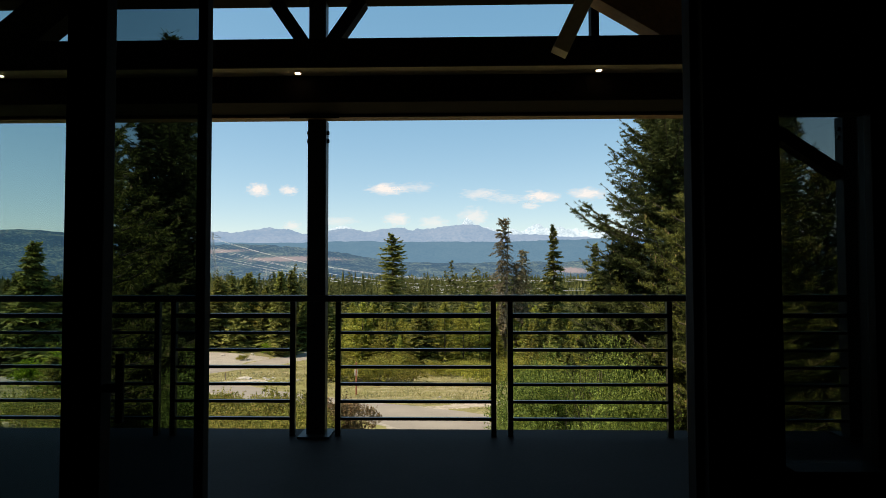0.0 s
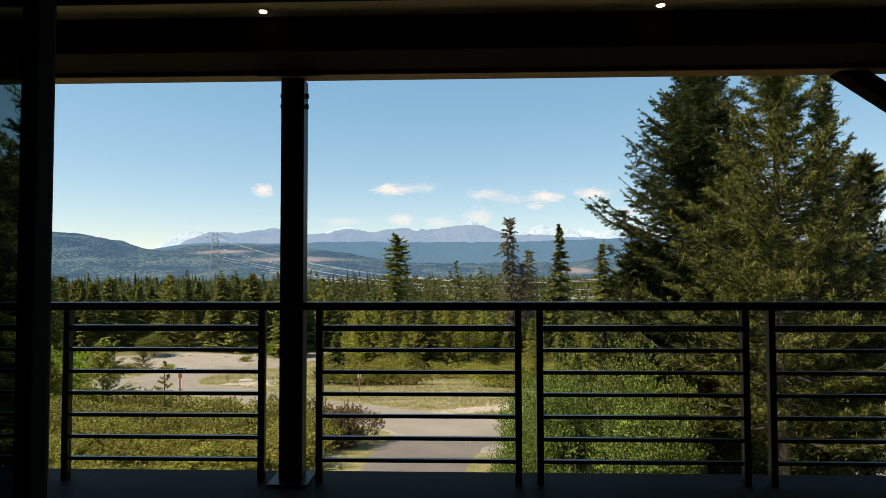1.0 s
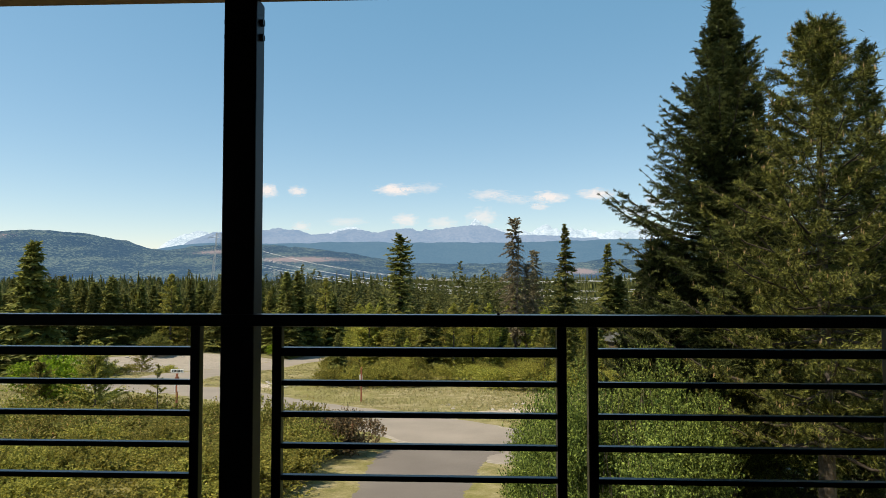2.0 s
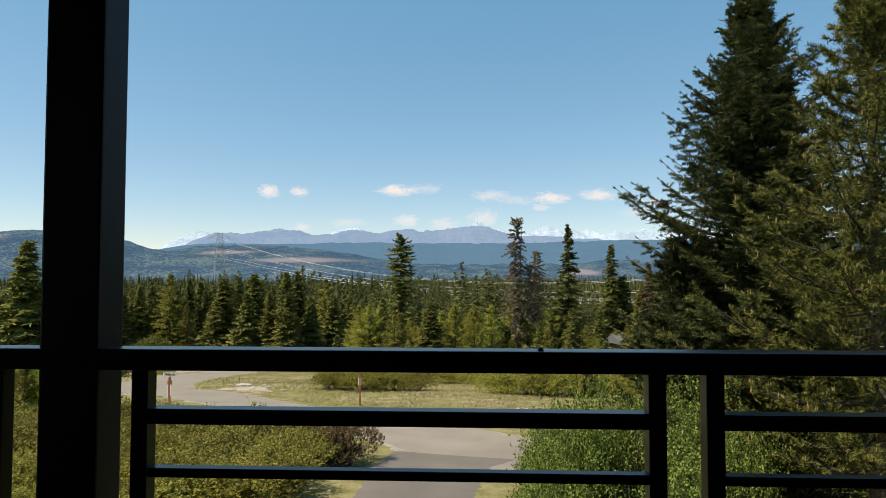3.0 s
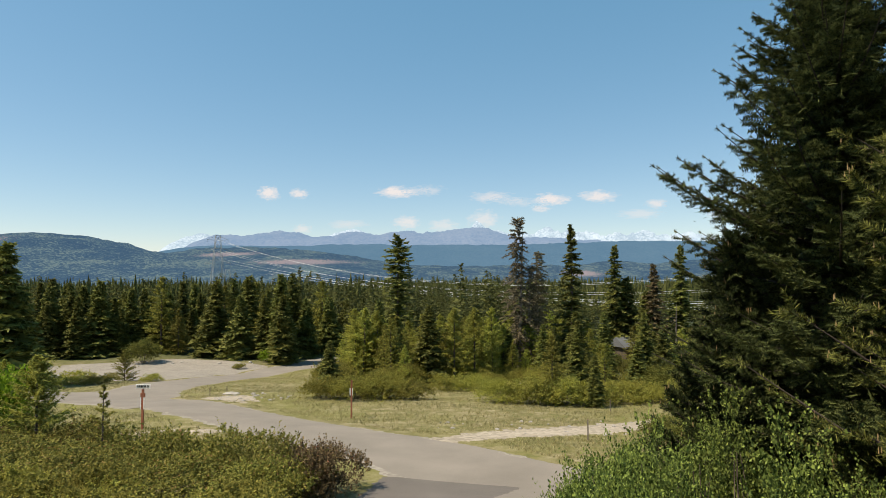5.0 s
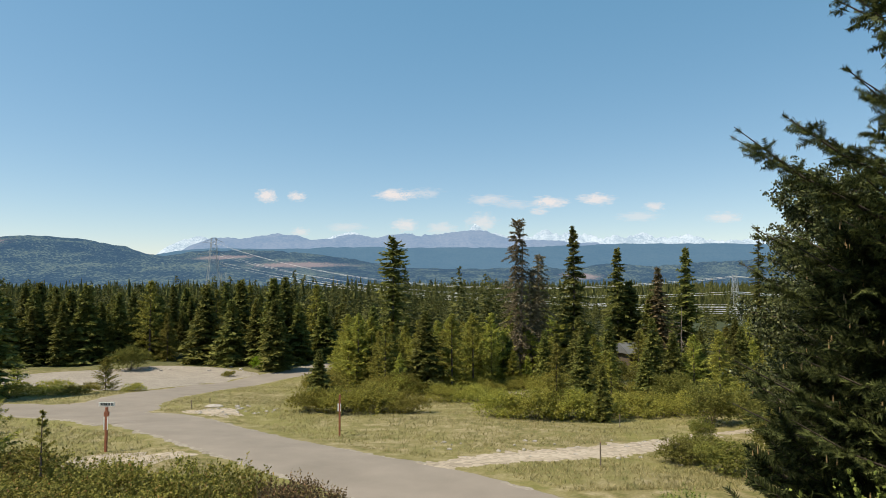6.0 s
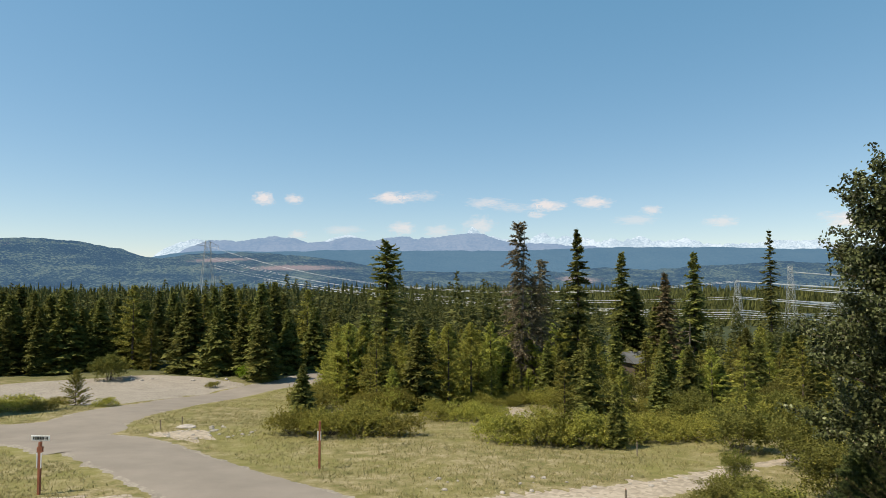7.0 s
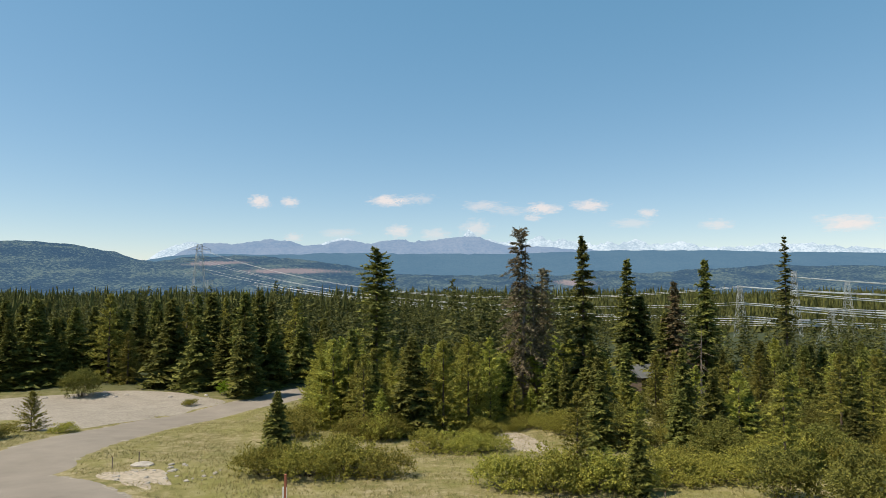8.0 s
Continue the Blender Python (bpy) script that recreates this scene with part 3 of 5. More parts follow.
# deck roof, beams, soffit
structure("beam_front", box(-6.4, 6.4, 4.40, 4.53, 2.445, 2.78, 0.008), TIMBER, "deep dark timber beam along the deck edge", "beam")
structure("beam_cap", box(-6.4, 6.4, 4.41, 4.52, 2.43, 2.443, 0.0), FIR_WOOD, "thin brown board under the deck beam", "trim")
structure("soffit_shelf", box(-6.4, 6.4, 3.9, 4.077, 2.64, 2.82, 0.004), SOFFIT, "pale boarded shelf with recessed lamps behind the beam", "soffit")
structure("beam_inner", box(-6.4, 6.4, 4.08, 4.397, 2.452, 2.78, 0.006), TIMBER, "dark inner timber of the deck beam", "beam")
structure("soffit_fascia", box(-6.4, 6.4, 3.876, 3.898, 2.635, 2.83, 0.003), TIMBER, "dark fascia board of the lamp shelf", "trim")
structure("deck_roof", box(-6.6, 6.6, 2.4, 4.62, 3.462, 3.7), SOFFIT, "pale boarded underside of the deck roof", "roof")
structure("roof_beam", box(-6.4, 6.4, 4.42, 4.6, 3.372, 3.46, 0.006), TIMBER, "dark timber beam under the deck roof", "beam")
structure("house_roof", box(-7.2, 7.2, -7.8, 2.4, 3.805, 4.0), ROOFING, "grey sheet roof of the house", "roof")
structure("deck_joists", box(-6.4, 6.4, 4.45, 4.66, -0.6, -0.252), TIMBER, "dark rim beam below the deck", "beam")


def porch_post(x):
    p = thing("porch_post", (x, 4.515, -3.9), "square dark steel porch post with bolted collar", "post", "porch posts")
    z = lambda v: v + 3.9
    part("shaft", box(-0.071, 0.071, -0.05, 0.05, 0, z(2.43), 0.006), STEEL, p)
    part("shaft", box(-0.066, 0.066, -0.05, 0.05, z(2.785), z(3.367), 0.006), STEEL, p)
    part("cap_plate", box(-0.19, 0.19, -0.127, -0.117, z(2.42), z(2.53), 0.002), STEEL, p)
    part("base_plate", box(-0.12, 0.12, -0.12, 0.12, z(-0.002), z(0.012), 0.002), STEEL, p)
    for side in (-1, 1):
        for h in (2.27, 2.335):
            part("bolt", rod((side * 0.065, 0, z(h)), (side * 0.085, 0, z(h)), 0.017, None, 6), STEEL, p)
        part("brace", strut((side * 0.05, 0, z(2.95)), (side * 0.34, 0, z(3.375)), 0.12, 0.1, 0.005), TIMBER, p)
    return p


porch_post(-1.079)
porch_post(3.0)
porch_post(-5.2)
structure("brace_right", strut((2.2, 4.5, 2.47), (2.92, 4.5, 1.98), 0.1, 0.1, 0.005), TIMBER, "dark timber knee brace between post and beam", "brace")
# sky light on this brace is put into its colour, paler than the other braces
structure("brace_lit", strut((0.645, 3.62, 2.62), (0.98, 3.62, 3.32), 0.11, 0.1, 0.005), SOFFIT, "timber brace below the deck roof, sky light in its pale colour", "brace")
structure("rafter_right", strut((1.05, 4.3, 3.52), (1.95, 4.3, 2.98), 0.16, 0.5, 0.005), FIR_WOOD, "brown sloping board at the roof gable", "rafter")
structure("rafter_left", strut((-3.0, 4.45, 3.42), (-3.75, 4.45, 2.8), 0.16, 0.3, 0.005), TIMBER, "dark sloping board at the roof gable", "rafter")
structure("king_post", box(1.04, 1.1, 4.45, 4.55, 2.785, 3.37, 0.004), TIMBER, "dark upright timber under the roof beam", "post")


def ceiling_light(x, y, z):
    c = thing("ceiling_light", (x, y, z), "small round recessed lamp glowing in the soffit", "lamp", "soffit lamps")
    part("trim_ring", rod((0, 0, -0.006), (0, 0, 0.004), 0.026, 0.028, 24), SOFFIT, c)
    part("lens", rod((0, 0, -0.010), (0, 0, -0.0065), 0.019, None, 20), LAMP_GLOW, c)


for _x in (-3.2, -1.1, 0.98, 3.1):
    ceiling_light(_x, 3.99, 2.638)
ceiling_light(-1.72, 4.34, 3.46)
ceiling_light(1.6, 4.34, 3.46)


def railing_panel(x0, x1):
    p = thing("railing_panel", (x0, RAIL_Y, 0.0), "dark metal railing panel with thin horizontal bars", "railing", "deck railing panels")
    ln = x1 - x0
    part("post", box(0, 0.04, -0.02, 0.02, -0.004, 1.02, 0.003), RAIL_PAINT, p)
    part("post", box(ln - 0.04, ln, -0.02, 0.02, -0.004, 1.02, 0.003), RAIL_PAINT, p)
    for i in range(7):
        z = 0.127 + i * 0.131
        hgt, dp = (0.022, 0.013) if i < 6 else (0.036, 0.019)
        part("bar", box(0.038, ln - 0.038, -dp, dp, z - hgt / 2, z + hgt / 2, 0.002), RAIL_PAINT, p)
    return p


for _a, _b in ((-6.3, -5.1), (-4.97, -3.77), (-3.80 + 0.16, -2.58), (-2.48, -1.24), (-0.93, 0.3), (0.388, 1.632), (1.745, 2.97), (3.1, 4.3), (4.43, 5.63)):
    railing_panel(_a, _b)
hr = thing("handrail", (0, RAIL_Y, 1.02), "dark square metal handrail along the deck edge", "railing")
part("rail", box(-6.4, 6.4, -0.03, 0.03, 0.0, 0.05, 0.004), RAIL_PAINT, hr)
part("end_cap", box(6.4, 6.41, -0.028, 0.028, 0.002, 0.048, 0.003), RAIL_PAINT, hr)
part("bolt", rod((0.02, -0.01, 0.05), (0.02, -0.01, 0.058), 0.008, 0.005, 10), RAIL_PAINT, hr)


# ---------------------------------------------------------------- plants
def unit(v):
    return v / np.maximum(np.linalg.norm(v, axis=-1, keepdims=True), 1e-9)


class Builder:
    """Collects triangles as arrays and makes one mesh of them."""

    def __init__(self):
        self.v, self.f, self.n = [], [], 0

    def tris(self, a, b, c):
        k = len(a)
        self.v.append(np.stack([a, b, c], 1).reshape(-1, 3))
        self.f.append(np.arange(self.n, self.n + 3 * k).reshape(-1, 3))
        self.n += 3 * k

    def kites(self, base, tip, side, at=0.45):
        """Diamond leaves from base to tip, as wide as side."""
        mid = base + (tip - base) * at
        k = len(base)
        self.v.append(np.stack([base, mid + side, tip, mid - side], 1).reshape(-1, 3))
        q = np.arange(self.n, self.n + 4 * k).reshape(-1, 4)
        self.f.append(np.concatenate([q[:, [0, 1, 2]], q[:, [0, 2, 3]]]))
        self.n += 4 * k

    def tube(self, pts, radii, seg=6):
        pts = np.asarray(pts, float)
        d = unit(np.gradient(pts, axis=0))
        ref = np.array([0.0, 0.0, 1.0]) if abs(d[0, 2]) < 0.8 else np.array([1.0, 0.0, 0.0])
        u = unit(np.cross(d, ref))
        w = np.cross(d, u)
        a = np.arange(seg) / seg * 2 * np.pi
        ring = pts[:, None] + np.asarray(radii)[:, None, None] * (np.cos(a)[None, :, None] * u[:, None] + np.sin(a)[None, :, None] * w[:, None])
        self.v.append(ring.reshape(-1, 3))
        f = []
        for i in range(len(pts) - 1):
            for k in range(seg):
                p, q = self.n + i * seg + k, self.n + i * seg + (k + 1) % seg
                f += [(p, q, q + seg), (p, q + seg, p + seg)]
        self.f.append(np.array(f))
        self.n += len(pts) * seg

    def mesh(self, name, mat):
        me = bpy.data.meshes.new(name)
        v, f = np.concatenate(self.v), np.concatenate(self.f)
        me.vertices.add(len(v))
        me.vertices.foreach_set("co", v.astype(np.float32).ravel())
        me.loops.add(f.size)
        me.loops.foreach_set("vertex_index", f.astype(np.int32).ravel())
        me.polygons.add(len(f))
        me.polygons.foreach_set("loop_start", np.arange(0, f.size, 3, dtype=np.int32))
        me.update(calc_edges=True)
        me.validate()
        me.materials.append(mat)
        return me


def add_mesh(name, me, parent, label=""):
    ob = new(name, me)
    ob.parent = parent
    if label:
        tagged(ob, label)
    return ob


def trunk_mesh(rng, height, radius, lean=0.0, seg=8, stubs=0, mat=BARK):
    b = Builder()
    n = 14
    h = np.linspace(0, 1, n)
    sway = np.cumsum(rng.normal(0, 0.0035 * height / 10, (n, 2)), 0)
    pts = np.stack([sway[:, 0] + lean * h * height, sway[:, 1], h * height * 0.985 - 0.3], 1)
    b.tube(pts, radius * (1 - h) ** 0.85 + 0.008, seg)
    for _ in range(stubs):
        z, a, ln = rng.uniform(0.06, 0.8), rng.uniform(0, 6.28), rng.uniform(0.4, 1.5)
        p = np.array([lean * z * height, 0, z * height - 0.3])
        e = p + ln * np.array([math.cos(a), math.sin(a), rng.uniform(-0.7, 0.1)])
        b.tube([p, (p + e) / 2 + (0, 0, 0.06), e], [0.03, 0.02, 0.006], 4)
    return b.mesh("trunk", mat)


def branch_paths(rng, height, radius, first, count, rise, droop, shape, gap=0.0, lean=0.0):
    """Where limbs leave the trunk, their heading and their lengths."""
    hs = first + (1 - first) * np.linspace(0.0, 0.985, count) ** 0.92
    az = np.arange(count) * 2.399 + rng.uniform(-0.5, 0.5, count)
    env = shape(np.clip((hs - first) / (1 - first), 0, 1))
    ln = radius * env * rng.uniform(0.68, 1.12, count)
    if gap:
        ln *= np.where(rng.uniform(0, 1, count) < gap, rng.uniform(0.1, 0.45, count), 1)
    up = rise * np.clip(0.1 + 1.7 * hs, 0, 1) + (0.9 - rise) * np.clip((hs - 0.75) / 0.25, 0, 1) ** 1.5
    return hs * height, az, ln, up, np.full(count, droop)


def cone_shape(k):
    return (1 - k) ** 0.8 * np.clip(k / 0.06 + 0.45, 0, 1)


def full_shape(k):
    return np.clip((1 - k) / 0.75, 0, 1) ** 0.8 * np.clip(k / 0.06 + 0.6, 0, 1)


def column_shape(k):
    return np.clip((1 - k) / 0.22, 0, 1) ** 0.7 * np.clip(k / 0.12 + 0.35, 0, 1)


def crown_builder(rng, height, radius, first=0.08, count=110, per=13, rise=0.05, droop=0.35, shape=cone_shape, gap=0.0, kite=0.42, lean=0.0, wide=0.17):
    """A conifer crown for the middle distance: every limb carries uneven sprays of needles."""
    b = Builder()
    z0, az, ln, up, dr = branch_paths(rng, height, radius, first, count, rise, droop, shape, gap, lean)
    ln = ln * rng.uniform(0.72, 1.18, count)
    up = up + rng.normal(0, 0.13, count)
    z0 = z0 + rng.normal(0, 0.012 * height, count) * np.clip((height - z0) / (0.2 * height), 0, 1)
    s = np.clip(rng.uniform(0.12, 1.02, (count, per)) ** 0.8, 0.05, 1.0)
    dirs = np.stack([np.cos(az), np.sin(az), np.zeros(count)], 1)
    lat = np.stack([-np.sin(az), np.cos(az), np.zeros(count)], 1)
    r = ln[:, None] * s
    base = dirs[:, None] * r[..., None]
    base[..., 0] += lean * z0[:, None]
    base[..., 2] = z0[:, None] - 0.3 + ln[:, None] * (up[:, None] * s - dr[:, None] * s ** 2)
    for side in (-1, 1, 0):
        fwd = rng.uniform(0.2, 0.95, s.shape) if side else np.full(s.shape, 1.0)
        out = rng.uniform(0.5, 1.0, s.shape) * side
        d = unit(dirs[:, None] * fwd[..., None] + lat[:, None] * out[..., None] + np.array([0, 0, 1.0]) * rng.normal(0.0, 0.42, s.shape)[..., None])
        size = kite * (0.45 + 0.75 * np.sqrt(np.maximum(ln, 0.05) / radius))[:, None] * (1.15 - 0.5 * s) * rng.uniform(0.5, 1.35, s.shape)
        start = base + rng.normal(0, 0.05 * kite / 0.42, base.shape)
        sd = unit(np.cross(d, np.array([0, 0, 1.0]) + rng.normal(0, 0.7, d.shape))) * (size * wide)[..., None]
        tip = start + d * size[..., None]
        b.tris((start - sd).reshape(-1, 3), (start + sd).reshape(-1, 3), tip.reshape(-1, 3))
    top = np.array([[lean * height, 0, height * 0.97 - 0.3]])
    b.kites(top, top + [[0.02, 0, 0.05 * height]], np.array([[0.04, 0, 0]]))
    b.kites(top, top + [[0, 0.02, 0.05 * height]], np.array([[0, 0.04, 0]]))
    return b


def fir_builder(rng, height, radius, first=0.03, whorls=30, limbs=7, rise=0.02, droop=0.34, shape=cone_shape, gap=0.1, fan=0.4, per=8, hang=10, lean=0.0):
    """A fir crown for the middle distance: whorls of drooping limbs, each a flat frond with hanging twigs."""
    b = Builder()
    k = np.repeat(np.linspace(0, 0.975, whorls) ** 0.95, limbs)
    n = len(k)
    hs = np.clip(first + (1 - first) * k + rng.normal(0, 0.4 / whorls, n), 0.0, 0.985)
    az = np.repeat(rng.uniform(0, 6.28, whorls), limbs) + np.tile(np.arange(limbs) * 6.283 / limbs, whorls) + rng.normal(0, 0.28, n)
    ln = radius * shape(k) * rng.uniform(0.66, 1.14, n) + 0.02 * radius
    ln *= np.where(rng.uniform(0, 1, n) < gap, rng.uniform(0.15, 0.55, n), 1)
    up = rise + (0.75 - rise) * np.clip((hs - 0.72) / 0.28, 0, 1) ** 1.4 + rng.normal(0, 0.09, n)
    dirs = np.stack([np.cos(az), np.sin(az), np.zeros(n)], 1)
    lat = np.stack([-np.sin(az), np.cos(az), np.zeros(n)], 1)
    up_z = np.array([0, 0, 1.0])

    def on_limb(s):
        p = dirs[:, None] * (ln[:, None] * s)[..., None]
        p[..., 0] += lean * (hs * height)[:, None]
        p[..., 2] = (hs * height - 0.3)[:, None] + ln[:, None] * (up[:, None] * s - droop * s ** 1.7 + 0.5 * droop * s ** 6)
        return p

    s = (np.arange(per)[None] + rng.uniform(0.1, 0.9, (n, per))) / per * 0.93 + 0.05
    base = on_limb(s)
    for side in (-1, 1):
        d = unit(dirs[:, None] * rng.uniform(0.35, 0.85, s.shape)[..., None] + lat[:, None] * side + up_z * rng.normal(-0.16, 0.2, s.shape)[..., None])
        size = (fan * ln[:, None] * (1.1 - 0.72 * s) + 0.06 * radius) * rng.uniform(0.6, 1.3, s.shape)
        sd = unit(np.cross(d, up_z + rng.normal(0, 0.55, d.shape))) * (0.03 * radius + size * 0.13)[..., None]
        b.tris((base - sd).reshape(-1, 3), (base + sd).reshape(-1, 3), (base + d * size[..., None]).reshape(-1, 3))
    # the limb tip
    t0, t1 = on_limb(np.full((n, 1), 0.72))[:, 0], on_limb(np.full((n, 1), 1.06))[:, 0]
    sd = lat * (0.035 * radius)
    b.tris(t0 - sd, t0 + sd, t1)
    # short twigs that hang and stand along the limb
    q = rng.uniform(0.04, 0.98, (n, hang))
    p = on_limb(q)
    d = unit(dirs[:, None] * 0.7 + lat[:, None] * rng.normal(0, 0.6, q.shape)[..., None] + up_z * rng.normal(-0.25, 0.5, q.shape)[..., None])
    size = radius * (0.09 + 0.07 * (1 - q)) * rng.uniform(0.6, 1.4, q.shape)
    sd = unit(np.cross(d, rng.normal(0, 1, d.shape))) * (size * 0.26)[..., None]
    b.tris((p - sd).reshape(-1, 3), (p + sd).reshape(-1, 3), (p + d * size[..., None]).reshape(-1, 3))
    top = np.array([[lean * height, 0, height * 0.96 - 0.3]])
    b.kites(top, top + [[0.02, 0, 0.05 * height]], np.array([[0.04, 0, 0]]))
    b.kites(top, top + [[0, 0.02, 0.05 * height]], np.array([[0, 0.04, 0]]))
    return b


def fir_mesh(rng, mat, *shape_values):
    return fir_builder(rng, *shape_values).mesh("crown", mat)


def crown_mesh(rng, mat, *shape_values):
    return crown_builder(rng, *shape_values).mesh("crown", mat)


KINDS = {}


def plant_tree(key, x, y, height=None, turn=0.0, group="", label="", sink=0.0):
    name, lab, crown, trunk, category, own = KINDS[key]
    t = new(name)
    k = (height / own) if height else 1.0
    t.matrix_world = pose(x, y, float(ground_z(x, y)) - sink, 0, 0, turn) @ Matrix.Diagonal((k, k, k, 1))
    tagged(t, label or lab, category, group)
    if trunk:
        add_mesh("trunk", trunk, t)
    add_mesh("crown", crown, t)
    return t


def spire_shape(k):
    return (1 - k) ** 0.75 * np.clip(k / 0.22 + 0.5, 0, 1)


def make_kinds():
    rng = np.random.default_rng(11)
    for i in range(4):
        KINDS[f"fir{i}"] = ("fir_tree", "dark green fir tree in the forest", fir_mesh(rng, FIR, 12, 4.3 - 0.4 * i, 0.02, 30, 7, 0.02, 0.36 + 0.04 * i, cone_shape, 0.12),
                            trunk_mesh(rng, 12, 0.17), "tree", 12.0)
    for i in range(4):
        KINDS[f"young{i}"] = ("pine_tree", "young yellow green pine tree", crown_mesh(rng, YOUNG, 7, 2.1, 0.01, 150, 17, 0.55, 0.1, full_shape, 0.2, 0.3, 0.0, 0.14),
                              trunk_mesh(rng, 7, 0.1), "tree", 7.0)
    for i in range(2):
        KINDS[f"pine{i}"] = ("pine_tree", "olive green pine tree", crown_mesh(rng, PINE, 9, 2.7, 0.02, 150, 18, 0.4, 0.18, full_shape, 0.22, 0.36, 0.0, 0.14),
                             trunk_mesh(rng, 9, 0.13), "tree", 9.0)
    KINDS["bushy"] = ("pine_tree", "bushy olive young pine tree among the shrubs", crown_mesh(rng, PINE, 4, 1.6, 0.0, 170, 30, 0.75, 0.1, full_shape, 0.2, 0.19, 0.0, 0.11),
                      trunk_mesh(rng, 4, 0.06), "tree", 4.0)
    KINDS["sapling"] = ("pine_tree", "small sparse young pine tree among the shrubs", crown_mesh(rng, PINE, 3.3, 0.85, 0.1, 34, 46, 0.55, 0.1, cone_shape, 0.2, 0.14, 0.0, 0.1),
                        trunk_mesh(rng, 3.3, 0.035), "tree", 3.3)
    KINDS["tuft"] = ("fir_tree", "tall fir tree with a bushy top above a thin stem", fir_mesh(rng, FIR, 18.5, 2.0, 0.36, 26, 7, 0.2, 0.3, column_shape, 0.35, 0.42, 9, 26),
                     trunk_mesh(rng, 18.5, 0.24), "tree", 18.5)
    KINDS["snag"] = ("fir_tree", "tall thin fir tree with bare dead lower limbs", crown_mesh(rng, SNAGGY, 20.4, 3.2, 0.14, 260, 26, -0.05, 0.3, lambda k: cone_shape(k * 0.9) ** 0.8, 0.3, 0.4, 0.0, 0.15),
                     trunk_mesh(rng, 20.4, 0.26, 0.035, 8, 150, DEAD), "tree", 20.4)
    KINDS["spire"] = ("fir_tree", "tall narrow fir tree with sparse layered limbs", fir_mesh(rng, FIR, 20.3, 3.1, 0.2, 26, 6, 0.0, 0.26, spire_shape, 0.3, 0.33, 11, 20),
                      trunk_mesh(rng, 20.3, 0.25, 0, 8, 14), "tree", 20.3)
    KINDS["full"] = ("fir_tree", "tall conical fir tree above the thicket", fir_mesh(rng, FIR, 19, 3.4, 0.12, 32, 6, 0.0, 0.3, spire_shape, 0.18, 0.4, 9, 14),
                     trunk_mesh(rng, 19, 0.25), "tree", 19.0)
    KINDS["needle"] = ("fir_tree", "very thin tall fir tree with short limbs", fir_mesh(rng, FIR, 21.5, 1.8, 0.36, 26, 6, 0.0, 0.34, lambda k: (1 - k) ** 0.5 * np.clip(k / 0.2 + 0.5, 0, 1), 0.3, 0.42, 8, 12),
                       trunk_mesh(rng, 21.5, 0.2), "tree", 21.5)
    KINDS["dying"] = ("fir_tree", "fir tree with a rusty dying top", fir_mesh(rng, RUSTY, 15.5, 3.4, 0.1, 28, 6, 0.0, 0.34, cone_shape, 0.25, 0.38, 9, 12),
                      trunk_mesh(rng, 15.5, 0.22, 0, 8, 20, DEAD), "tree", 15.5)
    KINDS["bare"] = ("dead_tree", "bare bleached dead tree trunk with short stubs", trunk_mesh(rng, 9, 0.13, 0.02, 7, 26, DEAD), None, "dead tree", 9.0)


make_kinds()


# ---- the tall trees that stand out of the forest
plant_tree("tuft", -8.96, 81.3, 18.7, 20)
plant_tree("snag", 6.5, 80.6, 20.6, 10)
plant_tree("snag", 9.6, 84.0, 16.5, 130)
plant_tree("spire", 13.97, 84.5, 20.4, 40)
plant_tree("full", 25.0, 105.7, 19.2, 200)
plant_tree("fir0", 27.2, 107.0, 13.5, 80)
plant_tree("full", 33.1, 97.7, 18.8, 310)
plant_tree("dying", 28.6, 96.5, 15.6, 15)
plant_tree("fir1", 27.6, 97.4, 11.5, 15)
plant_tree("snag", 8.3, 81.6, 14.5, 220, label="thin brownish fir tree beside the tall snag")
plant_tree("needle", 44.4, 98.8, 21.9, 0)
plant_tree("bare", 31.2, 95.0, 10.2, 0)
plant_tree("fir1", -45.1, 61.2, 14.6, 70, label="dark fir tree beside the road")
plant_tree("fir2", -50.5, 61.5, 12.0, 170, label="dark fir tree beside the road")
plant_tree("fir1", -28.6, 96.0, 11.0, 10, label="dark fir tree at the end of the gravel lot")
plant_tree("fir2", -10.4, 74.5, 9.6, 50, label="dark fir tree at the meadow edge")
plant_tree("fir0", 4.9, 76.5, 6.0, 90, label="small dark fir tree at the foot of the snag")
plant_tree("fir0", -12.0, 56.6, 4.6, 33, label="young fir tree growing out of the meadow shrub")
plant_tree("pine0", 6.4, 50.6, 5.4, 0, label="olive pine tree growing out of the meadow shrub")
plant_tree("fir3", 9.4, 49.6, 4.0, 0, label="young fir tree growing out of the meadow shrub")
plant_tree("fir2", 17.8, 60.0, 6.4, 0, label="dark fir tree in the thicket")
plant_tree("fir0", 20.6, 61.0, 5.2, 140, label="dark fir tree in the thicket")
plant_tree("fir1", 28.5, 62.0, 5.8, 50, label="dark fir tree in the thicket")
plant_tree("fir3", 31.5, 66.0, 6.4, 70, label="dark fir tree in the thicket")
plant_tree("pine1", 23.4, 89.0, 6.6, 70)
plant_tree("pine0", 26.4, 91.0, 6.8, 170)
plant_tree("pine0", 24.9, 92.5, 6.2, 30)
plant_tree("pine0", 18.6, 52.5, 6.2, 60)
plant_tree("sapling", -13.2, 26.6, 3.4, 0)
plant_tree("bushy", -38.0, 69.6, 3.8, 0, label="small young pine tree beside the gravel lot")
plant_tree("young2", -45.6, 67.0, 4.0, 0, label="small young pine tree beside the gravel lot")
plant_tree("bushy", -17.4, 28.9, 4.5, 0)
plant_tree("bushy", -20.6, 29.6, 3.4, 80)
